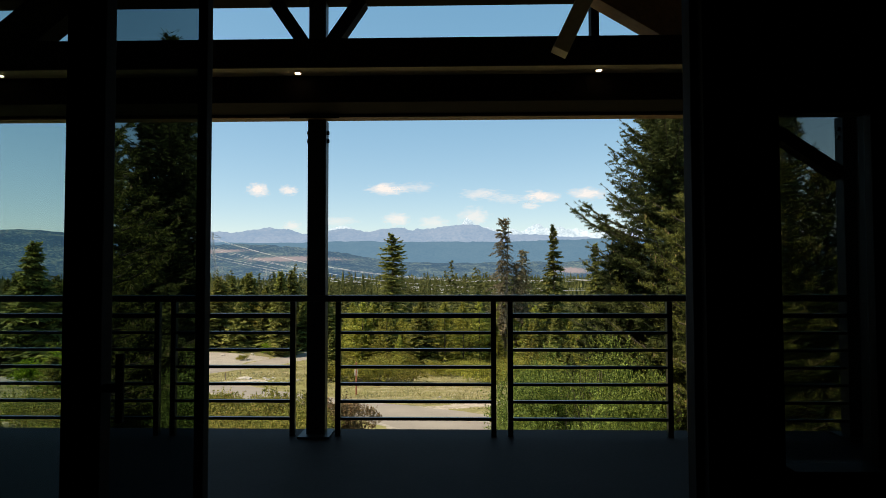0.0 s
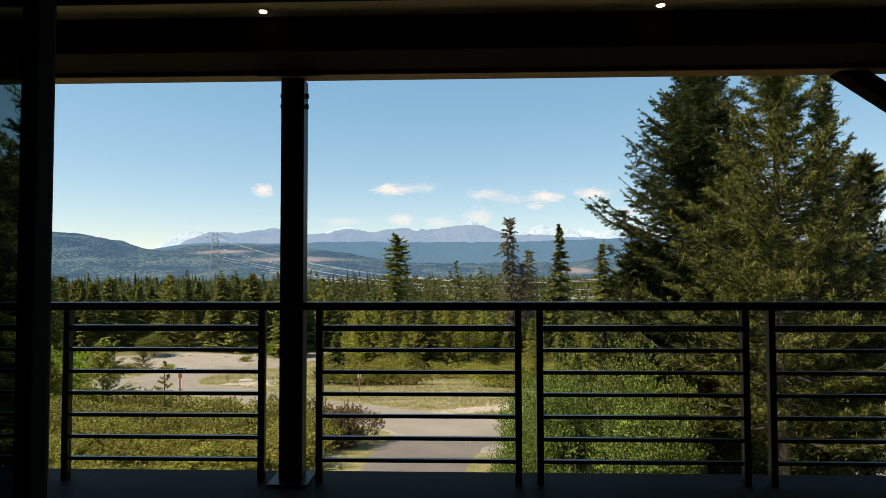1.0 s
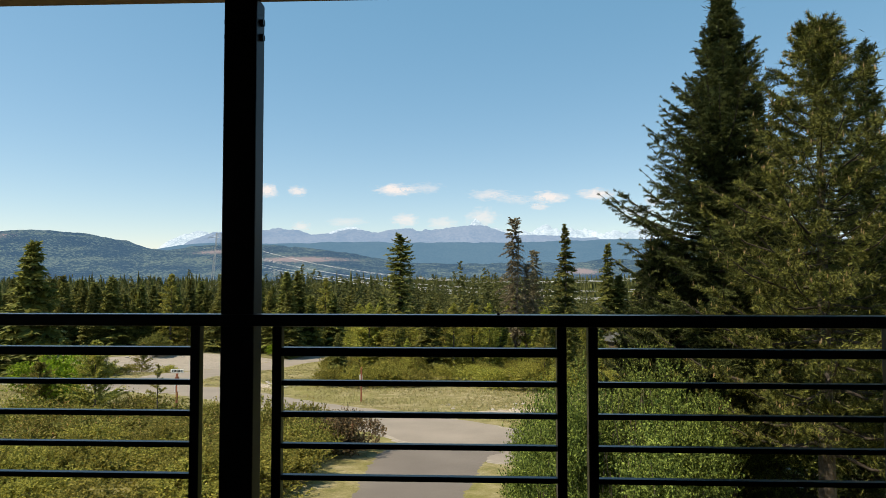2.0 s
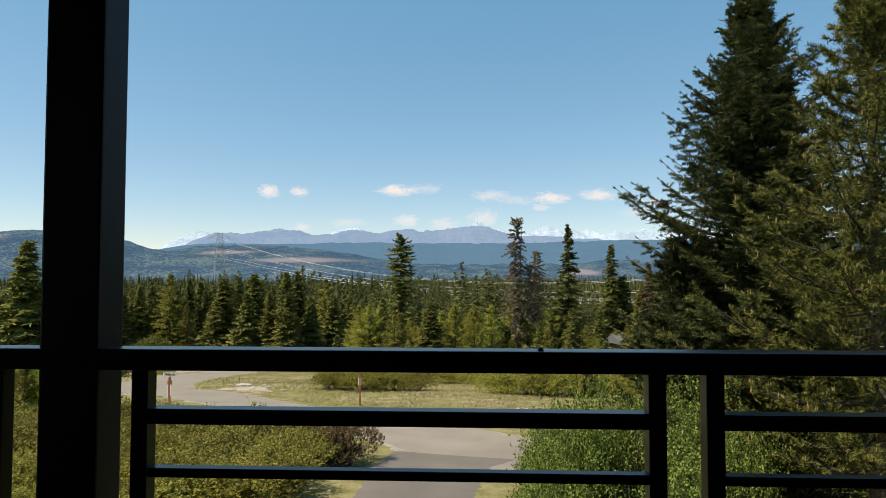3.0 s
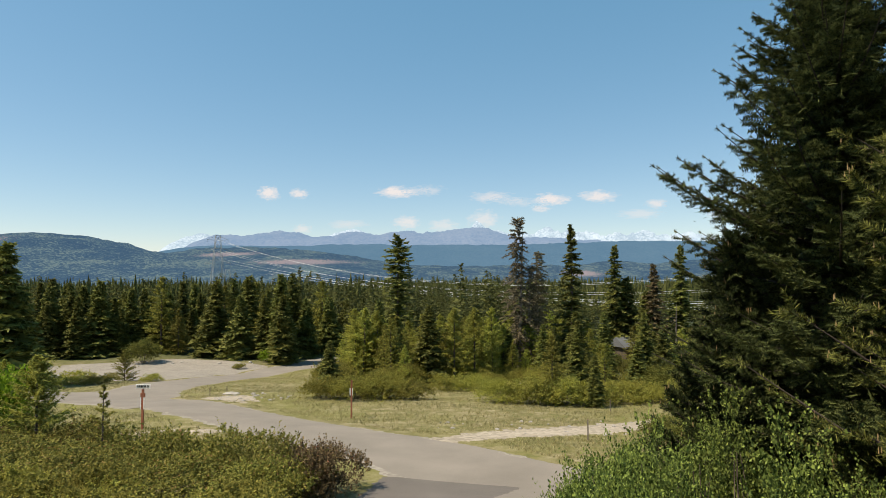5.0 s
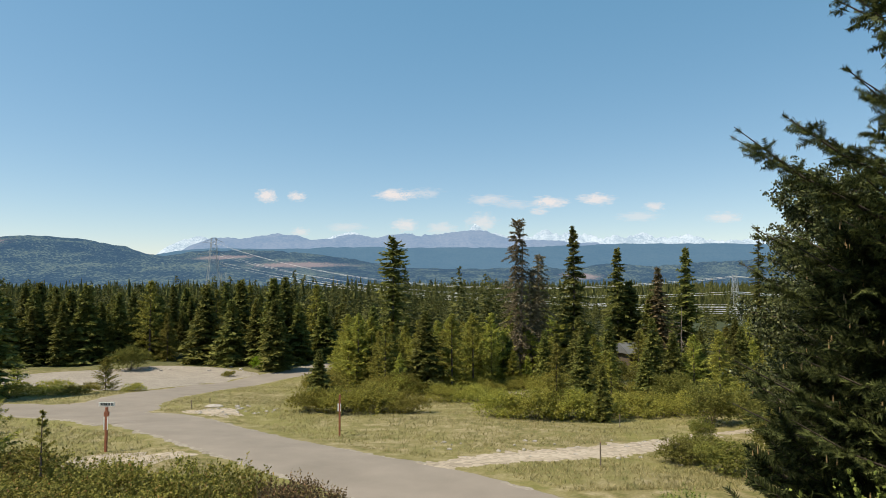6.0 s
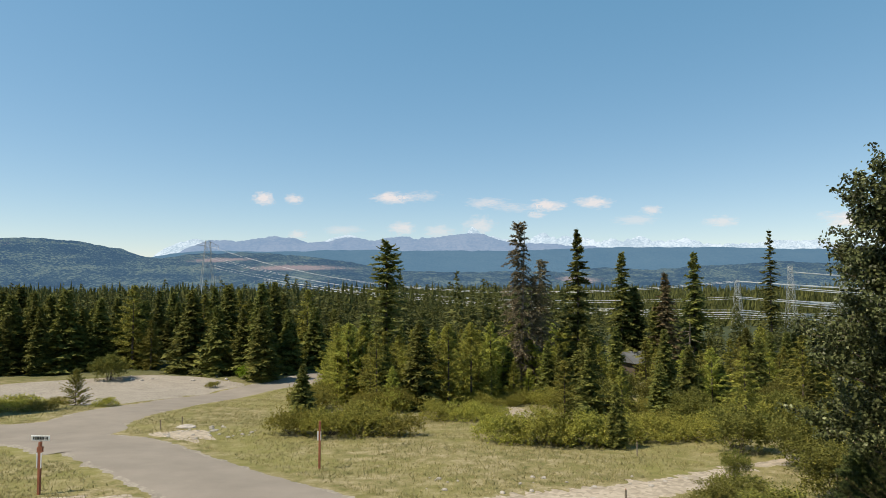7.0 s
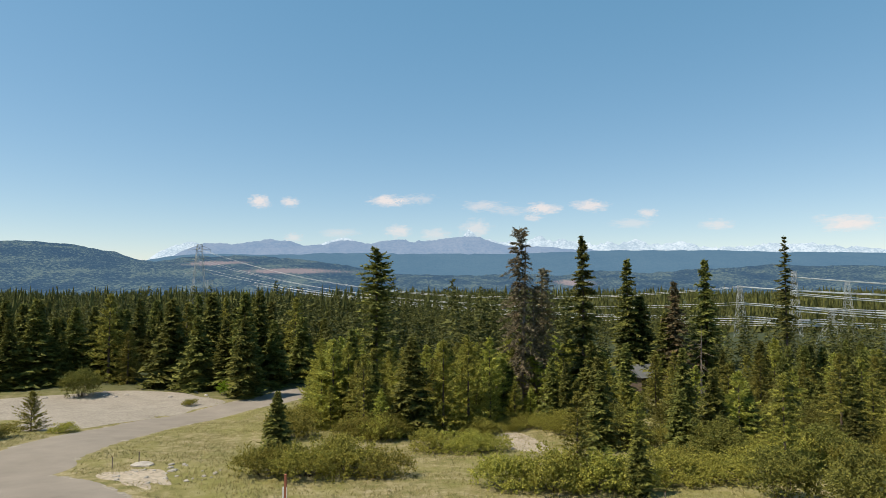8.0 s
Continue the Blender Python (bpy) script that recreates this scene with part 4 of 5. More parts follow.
plant_tree("young0", -29.0, 41.5, 3.8, 45, label="bushy young pine tree beside the road")


def forest():
    """The forest beyond the meadow: front trees one by one."""
    rng = np.random.default_rng(5)
    spots = []

    def free(x, y, d):
        return all((x - a) ** 2 + (y - b) ** 2 > d * d for a, b in spots)

    def scatter(count, zone, keys, low, high, gap, group):
        made = tries = 0
        while made < count and tries < 4000:
            tries += 1
            x, y = zone(rng)
            if not free(x, y, gap) or (50 < y < 100 and abs(x - 25.6 * (y - 14) / 85.5) < 0.9):
                continue
            spots.append((x, y))
            plant_tree(keys[rng.integers(len(keys))], x, y, rng.uniform(low, high), rng.uniform(0, 360), group)
            made += 1

    firs = ["fir0", "fir1", "fir2", "fir3"]
    mixed = ["young0", "young1", "young2", "young3", "pine0", "pine1", "fir1"]
    # behind the gravel lot
    def left_zone(r):
        x = r.uniform(-105, -24)
        front = np.interp(x, [-105, -66, -56, -44, -31, -24], [92, 100, 107, 104, 99, 105])
        return x, front + r.uniform(0, 1) ** 1.5 * 34
    scatter(132, left_zone, firs + firs + ["pine0"], 6.0, 14.5, 2.4, "forest trees")
    # between the road and the snags
    def mid_zone(r):
        x = r.uniform(-17, 16)
        return x, np.interp(x, [-17, -12, -6, 0, 6, 16], [83, 70, 66, 69, 75, 73]) + r.uniform(0, 1) ** 1.4 * 30
    scatter(165, mid_zone, mixed + ["young0", "young1", "young2", "fir3"], 3.6, 8.8, 1.3, "forest trees")
    # the thicket to the east
    def right_zone(r):
        x = r.uniform(9, 62)
        return x, np.interp(x, [9, 16, 25, 40, 62], [62, 58, 56, 60, 66]) + r.uniform(0, 1) ** 1.2 * 44
    scatter(135, right_zone, ["pine0", "pine1", "fir0", "fir1", "fir2", "fir3", "young3"], 3.2, 8.0, 1.8, "forest trees")


forest()


def far_forest():
    """The far conifers over the valley floor, as one mesh: fuller ones first, plain ones behind."""
    rng = np.random.default_rng(21)
    b = Builder()
    patterns = []
    for _ in range(4):
        c = fir_builder(rng, 12, 3.2, 0.03, 15, 5, 0.02, 0.38, cone_shape, 0.1, 0.55, 2, 3)
        patterns.append((np.concatenate(c.v), np.concatenate(c.f)))
    n = 1500
    y = 108 + 200 * rng.uniform(0, 1, n) ** 1.5
    x = rng.uniform(-1, 1, n) * (0.86 * y + 15)
    edge = np.interp(x, [-110, -60, -24, -16, 16, 25, 60, 200], [112, 122, 118, 108, 104, 110, 112, 112])
    keep = (y > edge) & ~((np.abs(x - 106) < 40) & (y > 165) & (y < 240))
    for px, py in zip(x[keep], y[keep]):
        v, f = patterns[rng.integers(4)]
        k = rng.choice([rng.uniform(0.5, 0.9), rng.uniform(0.85, 1.3)]) * (0.7 if px > 22 else 1.0)
        a = rng.uniform(0, 6.28)
        ca, sa = math.cos(a) * k, math.sin(a) * k
        q = np.stack([v[:, 0] * ca - v[:, 1] * sa + px, v[:, 0] * sa + v[:, 1] * ca + py, v[:, 2] * k * rng.uniform(0.9, 1.15) + float(ground_z(px, py))], 1)
        b.v.append(q)
        b.f.append(f + b.n)
        b.n += len(q)
    n = 9000
    y = 250 + 1050 * rng.uniform(0, 1, n) ** 1.6
    x = rng.uniform(-1, 1, n) * (0.9 * y + 30)
    base = np.stack([x, y, ground_z(x, y) - 0.4], 1)
    h = rng.uniform(7.0, 13.0, n) * np.where(rng.uniform(0, 1, n) < 0.12, 1.45, 1.0) * (1 + 0.12 * np.sin(x * 0.02) * np.sin(y * 0.013))
    h = np.where((x > 40) & (y < 300), h * 0.7, h)
    r = h * rng.uniform(0.16, 0.24, n)
    up = np.array([0, 0, 1.0])
    for lo, hi, wide in ((0.04, 0.38, 1.0), (0.2, 0.56, 0.85), (0.36, 0.72, 0.66), (0.54, 0.88, 0.45), (0.72, 1.04, 0.25)):
        a0 = rng.uniform(0, 6.28, n)
        for k in range(4):
            a = a0 + k * 1.571 + rng.normal(0, 0.2, n)
            d1 = np.stack([np.cos(a), np.sin(a), np.zeros(n)], 1)
            d2 = np.stack([np.cos(a + 1.1), np.sin(a + 1.1), np.zeros(n)], 1)
            rr = r * wide * rng.uniform(0.7, 1.25, n)
            b.tris(base + up * (h * hi)[:, None], base + d1 * rr[:, None] + up * (h * (lo + rng.uniform(-0.03, 0.05, n)))[:, None],
                   base + d2 * (rr * rng.uniform(0.5, 1.0, n))[:, None] + up * (h * (lo + 0.05))[:, None])
    ob = new("far_forest", b.mesh("far_forest", FAR_FOREST))
    tagged(ob, "dense dark conifer forest covering the valley", "forest", kind="stuff")


far_forest()


# ---- shrubs
def shrub_mesh(rng, mat, rx, ry, h, sprigs, size, lumps=14, lump=0.5, per=12, length=0.32, rise=0.5, wide=0.32):
    """A rounded shrub: uneven lumps, each set with leafy shoots that point outward and up."""
    b = Builder()
    ang, rad = rng.uniform(0, 6.28, lumps), np.sqrt(rng.uniform(0, 1, lumps)) * 0.78
    cx, cy = np.cos(ang) * rad * rx, np.sin(ang) * rad * ry
    lr = rng.uniform(0.6, 1.1, lumps) * lump
    cz = h * (0.16 + 0.56 * np.sqrt(1 - rad ** 2)) * rng.uniform(0.3, 1.2, lumps)
    who = rng.integers(0, lumps, sprigs)
    d = unit(rng.normal(0, 1, (sprigs, 3)))
    d[:, 2] = np.abs(d[:, 2]) * np.where(rng.uniform(0, 1, sprigs) < 0.8, 1, -1)
    rr = (lr[who] * rng.uniform(0.5, 1.0, sprigs))[:, None]
    root = np.stack([cx[who], cy[who], cz[who]], 1) + d * rr * np.array([rx, ry, h * 0.8])
    root[:, 2] = np.maximum(root[:, 2], 0.03 * h)
    axis = unit(d * 0.8 + np.array([0, 0, rise]) + rng.normal(0, 0.3, d.shape))
    reach = length * rng.uniform(0.45, 1.25, sprigs) * np.where(rng.uniform(0, 1, sprigs) < 0.07, 1.9, 1.0)
    t = np.linspace(0.1, 1.0, per)
    p = root[:, None] + axis[:, None] * (reach[:, None] * t)[..., None]
    p[..., 2] -= 0.12 * reach[:, None] * t ** 2
    head = unit(axis[:, None] * 0.45 + rng.normal(0, 0.75, p.shape))
    ln = size * rng.uniform(0.65, 1.3, p.shape[:2])
    side = unit(np.cross(head, np.array([0, 0, 1.0]) + rng.normal(0, 0.85, p.shape))) * (ln * wide)[..., None]
    b.kites(p.reshape(-1, 3), (p + head * ln[..., None]).reshape(-1, 3), side.reshape(-1, 3), 0.5)
    return b.mesh("foliage", mat)


def stem_mesh(rng, count, spread_r, h, r=0.018, mat=BARK):
    b = Builder()
    for _ in range(count):
        a, o = rng.uniform(0, 6.28), rng.uniform(0.3, 1.0)
        e = np.array([math.cos(a) * spread_r * o, math.sin(a) * spread_r * o, h * rng.uniform(0.6, 0.95)])
        s = e * np.array([0.12, 0.12, 0]) + np.array([0, 0, -0.1])
        m = (s + e) / 2 + rng.normal(0, 0.06 * h, 3)
        b.tube([s, m, e], [r, r * 0.7, r * 0.25], 5)
    return b.mesh("stem_wood", mat)


SHRUBS = {}
_r = np.random.default_rng(33)
SHRUBS["olive"] = [(shrub_mesh(_r, SHRUB, 2.0, 1.8, 1.6, 820, 0.1, 30, 0.36, 11, 0.36, 0.7), stem_mesh(_r, 16, 1.4, 1.0)) for _ in range(3)]
SHRUBS["dull"] = [(shrub_mesh(_r, SHRUB_DARK, 2.0, 1.7, 1.5, 1250, 0.075, 30, 0.34, 11, 0.32, 0.8, 0.36), stem_mesh(_r, 20, 1.4, 1.0)) for _ in range(3)]
SHRUBS["rust"] = [(shrub_mesh(_r, SHRUB_RUST, 2.0, 1.7, 1.5, 1250, 0.07, 30, 0.34, 11, 0.32, 0.8, 0.36), stem_mesh(_r, 20, 1.4, 1.0))]
SHRUBS["alder"] = [(shrub_mesh(_r, ALDER, 1.45, 1.45, 3.2, 3300, 0.038, 36, 0.21, 15, 0.34, 0.25, 0.36), stem_mesh(_r, 16, 1.0, 2.8, 0.022)) for _ in range(3)]
SHRUBS["willow"] = [(shrub_mesh(_r, WILLOW, 1.6, 1.6, 2.6, 900, 0.1, 30, 0.3, 12, 0.45, 0.6), stem_mesh(_r, 14, 1.1, 2.2, 0.02)) for _ in range(3)]
SHRUBS["lime"] = [(shrub_mesh(_r, LIME, 1.5, 1.5, 2.0, 420, 0.12, 20, 0.34, 10, 0.4, 0.5, 0.4), stem_mesh(_r, 10, 1.0, 1.6))]


def shrub(key, x, y, k=1.0, kz=1.0, label="", which=0, turn=0.0, group=""):
    leaf, stem = SHRUBS[key][which % len(SHRUBS[key])]
    s = new("shrub")
    s.matrix_world = pose(x, y, float(ground_z(x, y)) - 0.03, 0, 0, turn) @ Matrix.Diagonal((k, k, kz, 1))
    tagged(s, label or "rounded leafy shrub on the meadow", "shrub", group)
    add_mesh("stem_wood", stem, s)
    add_mesh("foliage", leaf, s)


def shrubs():
    rng = np.random.default_rng(8)
    # the clumps round the young trees of the meadow
    for x, y, k, kz in ((-11.6, 52.8, 1.0, 1.1), (-9.2, 52.6, 1.15, 1.25), (-6.6, 53.4, 1.2, 1.25), (-4.5, 53.2, 1.0, 1.0), (-8, 55, 1.1, 1.3),
                        (2.6, 50.0, 1.05, 1.1), (4.8, 49.8, 1.2, 1.35), (7.2, 50.4, 1.2, 1.3), (9.8, 51.5, 1.1, 1.1), (12.2, 52.6, 1.15, 1.0), (15.0, 52.6, 1.1, 0.9), (17.5, 53.5, 1.1, 1.0), (20.5, 54, 1.2, 1.2),
                        (-2.0, 61.6, 1.0, 0.9), (0.4, 61.2, 1.1, 0.9), (2.4, 61.4, 0.9, 0.8), (-13.5, 66, 1.2, 1.3), (-15, 70, 1.3, 1.5)):
        shrub("olive", x, y, k, kz * 0.9, "olive green rounded shrub in the dry meadow", rng.integers(3), rng.uniform(0, 360), "meadow shrubs")
    for i in range(34):
        x = rng.uniform(-16, 40)
        y = np.interp(x, [-17, -12, -6, 0, 6, 16, 25, 40], [81, 69, 65, 68, 73, 62, 56, 60]) + rng.uniform(-1.5, 3)
        shrub("olive", x, y, rng.uniform(0.6, 1.1), rng.uniform(0.6, 1.2), "olive green shrub at the edge of the trees", i, rng.uniform(0, 360), "shrubs at the forest edge")
    # undergrowth that fills the thicket to the east
    for i in range(95):
        x = rng.uniform(10, 56)
        y = np.interp(x, [9, 16, 25, 40, 62], [58, 54, 52, 56, 60]) + 34 * rng.uniform(0, 1) ** 1.5
        if abs(x - 25.6 * (y - 14) / 85.5) < 1.2:
            continue
        shrub("willow" if i % 3 else "olive", x, y, rng.uniform(0.8, 1.4), rng.uniform(0.7, 1.15), "olive green leafy bush in the thicket", i, rng.uniform(0, 360), "thicket bushes")
    # the low hedge of shrubs in front of the house
    for x, y, k, kz in ((-6.0, 23.3, 0.85, 1.0), (-6.2, 24.6, 0.95, 1.22), (-8.2, 25.6, 1.0, 1.28), (-10.3, 26.0, 1.0, 1.15), (-12.6, 27.0, 1.05, 1.1), (-15.0, 28.0, 1.1, 1.15), (-17.6, 28.6, 1.1, 1.1),
                        (-6.6, 22.6, 0.9, 0.8), (-9.0, 22.8, 1.1, 0.9), (-11.6, 23.6, 1.1, 0.95), (-14.2, 24.6, 1.1, 1.0), (-17.0, 25.0, 1.1, 1.05), (-20.0, 27.6, 1.2, 1.2), (-20.2, 31.0, 1.2, 1.2), (-22.6, 34.5, 1.1, 1.1)):
        shrub("dull", x, y, k, kz * 0.84, "dense dull green shrub with reddish tips before the deck", rng.integers(3), rng.uniform(0, 360), "shrubs before the deck")
    shrub("rust", -4.7, 24.7, 0.92, 1.0, "dense red brown shrub at the end of the hedge", 0, 40, "shrubs before the deck")
    for i in range(26):
        x, y = rng.uniform(-19, -4.0), rng.uniform(15.5, 21.5)
        shrub("olive", x, y, rng.uniform(0.6, 0.95), rng.uniform(0.5, 0.75), "low yellow green shrub before the deck", i, rng.uniform(0, 360), "shrubs before the deck")
    # fresh green bushes below the big conifers
    for x, y, k, kz in ((1.35, 12.0, 0.62, 1.36), (2.1, 12.9, 0.75, 1.55), (2.9, 12.5, 0.85, 1.6), (3.6, 13.2, 0.85, 1.6), (3.6, 12.0, 0.65, 1.35), (2.3, 11.4, 0.8, 1.3), (1.9, 14.4, 0.75, 1.3), (3.0, 14.4, 0.8, 1.45), (4.3, 15.0, 0.8, 1.3),
                        (1.6, 16.4, 0.6, 0.75), (3.0, 16.6, 0.7, 0.9), (2.6, 18.6, 0.75, 0.75), (3.8, 18.2, 0.8, 1.0), (4.2, 20.0, 0.8, 0.9), (6.6, 14.6, 0.9, 1.0), (9.4, 17.0, 1.1, 1.2)):
        shrub("alder", x, y, k * 1.05, kz * 0.86, "fresh green leafy bush below the conifers", rng.integers(3), rng.uniform(0, 360), "leafy bushes")
    for x, y, k, kz in ((12.6, 41.0, 0.45, 0.5), (11.0, 37.0, 0.8, 0.4), (15.2, 37.6, 1.0, 0.9), (17.0, 43.0, 1.1, 1.0), (9.6, 35.6, 0.7, 0.4), (16, 48, 1.1, 1.0), (19, 46, 1.2, 1.1), (10.6, 33.4, 0.8, 0.5)):
        shrub("willow", x, y, k, kz, "olive green leafy bush beside the dirt track", rng.integers(2), rng.uniform(0, 360), "bushes by the track")
    shrub("lime", -20.9, 31.2, 1.1, 1.75, "bright lime green leafy shrub beside the road")
    shrub("lime", -33.8, 46, 1.1, 1.1, "bright lime green leafy shrub beside the road", 0, 90)
    shrub("lime", -31.5, 97.0, 1.0, 0.9, "bright lime green leafy shrub at the forest edge", 0, 50)
    shrub("willow", -50.6, 95.6, 1.5, 1.4, "dense dark green rounded bush at the edge of the gravel lot", 1)
    for x, y, k, kz in ((-41.5, 66.0, 1.2, 0.7), (-38.0, 65.2, 1.0, 0.6), (-44.5, 64.5, 1.2, 0.7), (-34.4, 68.6, 0.7, 0.45), (-33, 89.5, 0.5, 0.5)):
        shrub("olive", x, y, k, kz, "green rounded shrub beside the gravel lot", rng.integers(2), rng.uniform(0, 360), "shrubs by the lot")


shrubs()


# ---- the big conifers close to the deck
def near_fir(rng, height, radius, count, twigs, first=0.1, needles=8, steep=0.32, low=-0.2, slope=0.7):
    """A fir seen from close by: limbs that sweep up to thin tips, set with short blunt brushes of needles."""
    b, wood = Builder(), Builder()
    z0, az, ln, up, dr = branch_paths(rng, height, radius, first, count, 0.3, 0.0, lambda k: np.clip((0.98 - k) / 0.66, 0.03, 1) ** 1.1 * np.clip(k / 0.25 + 0.6, 0, 1), 0.14)
    ln = np.minimum(ln * rng.uniform(0.74, 1.12, count), 0.97 * radius)
    k0 = np.clip((z0 / height - first) / (1 - first), 0, 1)
    start = low + slope * k0 + rng.normal(0, 0.1, count)
    up_z = np.array([0, 0, 1.0])
    for i in range(count):
        d = np.array([math.cos(az[i]), math.sin(az[i]), 0])
        lat = np.array([-d[1], d[0], 0])
        s = np.linspace(0, 1, 9)
        bend = rng.normal(0, 0.07)
        spine = d[None] * (ln[i] * s)[:, None] + lat[None] * (bend * ln[i] * s ** 2)[:, None]
        spine[:, 2] = z0[i] - 0.3 + ln[i] * (start[i] * s + steep * (1 + 0.4 * k0[i]) * s ** 2.2)
        wood.tube(spine[::2], (0.006 + 0.01 * ln[i]) * (1 - s[::2]) + 0.0035, 4)
        n = max(7, int(twigs * (0.3 + 0.7 * ln[i] / radius)))
        ts = np.concatenate([np.sort(rng.uniform(0.08, 0.9, n) ** 0.85), [0.9, 0.97]])
        m1 = n + 2
        p = np.stack([np.interp(ts, s, spine[:, k]) for k in range(3)], 1)
        side = np.where(np.arange(m1) % 2 == 0, 1.0, -1.0) * rng.uniform(0.5, 1.25, m1)
        side[-2:] = 0
        along = unit(np.gradient(spine, axis=0))[np.clip((ts * 8).astype(int), 0, 8)]
        dd = unit(along * rng.uniform(0.3, 0.75, m1)[:, None] + lat[None] * side[:, None] + up_z[None] * rng.uniform(-0.6, 0.35, m1)[:, None])
        dd[-2:] = along[-2:]
        tl = (0.14 + 0.36 * ln[i] / radius * (1 - ts)) * rng.uniform(0.55, 1.35, m1)
        tl[-2:] = 0.05, 0.06
        # second twigs that leave the longer ones
        sub = tl > 0.17
        if sub.any():
            for sg in (-1, 1):
                q0 = p[sub] + dd[sub] * (tl[sub] * rng.uniform(0.3, 0.7, sub.sum()))[:, None]
                p = np.concatenate([p, q0])
                ds = unit(dd[sub] * 0.8 + sg * np.cross(dd[sub], up_z) * 0.8 + rng.normal(0, 0.25, (sub.sum(), 3)))
                tl = np.concatenate([tl, tl[sub] * 0.5])
                dd = np.concatenate([dd, ds])
                sub = np.concatenate([sub, np.zeros(len(q0), bool)])
        m1 = len(p)
        # dark fans of needles that fill the inner limb
        k = 150 if ln[i] > 0.5 else 30
        q = rng.uniform(0.0, 0.7, k)
        f0 = np.stack([np.interp(q, s, spine[:, j]) for j in range(3)], 1) + rng.normal(0, 0.08, (k, 3))
        fd = unit(d[None] * 0.5 + lat[None] * rng.normal(0, 1, k)[:, None] + rng.normal(0, 0.4, (k, 3)))
        fl = rng.uniform(0.09, 0.19, k)
        b.kites(f0, f0 + fd * fl[:, None], unit(np.cross(fd, rng.normal(0, 1, (k, 3)))) * (fl * 0.05)[:, None])
        # needles in two crossed planes along each twig
        q = (np.arange(needles) + 0.2) / needles
        u1 = unit(np.cross(dd, up_z + 0.3 * d))
        u2 = np.cross(dd, u1)
        thin = np.where(tl > 0.3, 0.8, 1.0)[:, None, None]
        for nrm in (u1, u2):
            for sg in (-1, 1):
                a = p[:, None] + dd[:, None] * (tl[:, None] * q)[..., None]
                w = 0.036 * thin * rng.uniform(0.65, 1.3, (m1, needles, 1))
                e = a + nrm[:, None] * sg * w + dd[:, None] * (w * 0.9)
                c = a + dd[:, None] * (tl / needles * 0.85)[:, None, None]
                b.tris(a.reshape(-1, 3), c.reshape(-1, 3), e.reshape(-1, 3))
    return b, wood


def near_pine(rng, height, radius, count, first=0.06, candles=0.5):
    """A pine seen from close by: limbs that end in brushes of needles with upright candles."""
    b, wood, can = Builder(), Builder(), Builder()
    z0, az, ln, up, dr = branch_paths(rng, height, radius, first, count, 0.35, 0.15, lambda k: np.clip((1 - k) / 0.85, 0, 1) ** 0.9 * np.clip(k / 0.08 + 0.75, 0, 1), 0.12)
    ln = ln * rng.uniform(0.7, 1.1, count)
    up_z = np.array([0, 0, 1.0])
    for i in range(count):
        d = np.array([math.cos(az[i]), math.sin(az[i]), 0])
        lat = np.array([-d[1], d[0], 0])
        s = np.linspace(0, 1, 7)
        spine = d[None] * (ln[i] * s)[:, None]
        spine[:, 2] = z0[i] - 0.3 + ln[i] * (up[i] * s ** 1.4 - 0.12 * np.sin(s * 3.14))
        wood.tube(spine[::2], (0.008 + 0.011 * ln[i]) * (1 - s[::2]) + 0.004, 5)
        # dark fill of needles round the inner limb
        g = 230
        q = rng.uniform(0.0, 0.75, g)
        f0 = np.stack([np.interp(q, s, spine[:, j]) for j in range(3)], 1) + lat[None] * (rng.normal(0, 0.16, g) * ln[i])[:, None] + rng.normal(0, 0.08, (g, 3))
        fd = unit(d[None] * 0.5 + rng.normal(0, 0.7, (g, 3)) + np.array([0, 0, 0.3]))
        fl = rng.uniform(0.07, 0.14, g)
        b.kites(f0, f0 + fd * fl[:, None], unit(np.cross(fd, rng.normal(0, 1, (g, 3)))) * (fl * 0.035)[:, None])
        # shoots, each a brush of needles
        n = max(7, int(20 * ln[i] / radius))
        ts = np.clip(np.concatenate([rng.uniform(0.3, 1.0, n), [1.0]]), 0, 1)
        p = np.stack([np.interp(ts, s, spine[:, k]) for k in range(3)], 1) + lat[None] * (rng.normal(0, 0.16, n + 1) * ln[i] * (1.2 - ts))[:, None]
        sl = rng.uniform(0.16, 0.34, n + 1)
        ax = unit(d[None] * rng.uniform(0.3, 1.0, n + 1)[:, None] + lat[None] * rng.normal(0, 0.7, n + 1)[:, None] + up_z[None] * rng.uniform(0.0, 0.85, n + 1)[:, None])
        e = p + ax * sl[:, None]
        m = 120
        for k in range(n + 1):
            wood.tube([p[k], e[k]], [0.006, 0.004], 3)
            r = unit(np.cross(ax[k][None], rng.normal(0, 1, (m, 3))))
            h = rng.uniform(0.05, 1.0, m)
            nd = unit(r + ax[k][None] * (0.45 + 0.9 * h ** 3)[:, None])
            root = p[k][None] + ax[k][None] * (sl[k] * h)[:, None]
            nl = rng.uniform(0.055, 0.1, m)
            sd = unit(np.cross(nd, rng.normal(0, 1, (m, 3)))) * 0.0058
            b.tris(root - sd, root + sd, root + nd * nl[:, None])
            if ts[k] > 0.62 and rng.uniform() < candles:
                for _ in range(rng.integers(1, 3)):
                    f = e[k] + rng.normal(0, 0.02, 3)
                    can.tube([f, f + (0, 0, 0.03), f + (0, 0, rng.uniform(0.04, 0.075))], [0.0065, 0.006, 0.002], 4)
    return b, wood, can


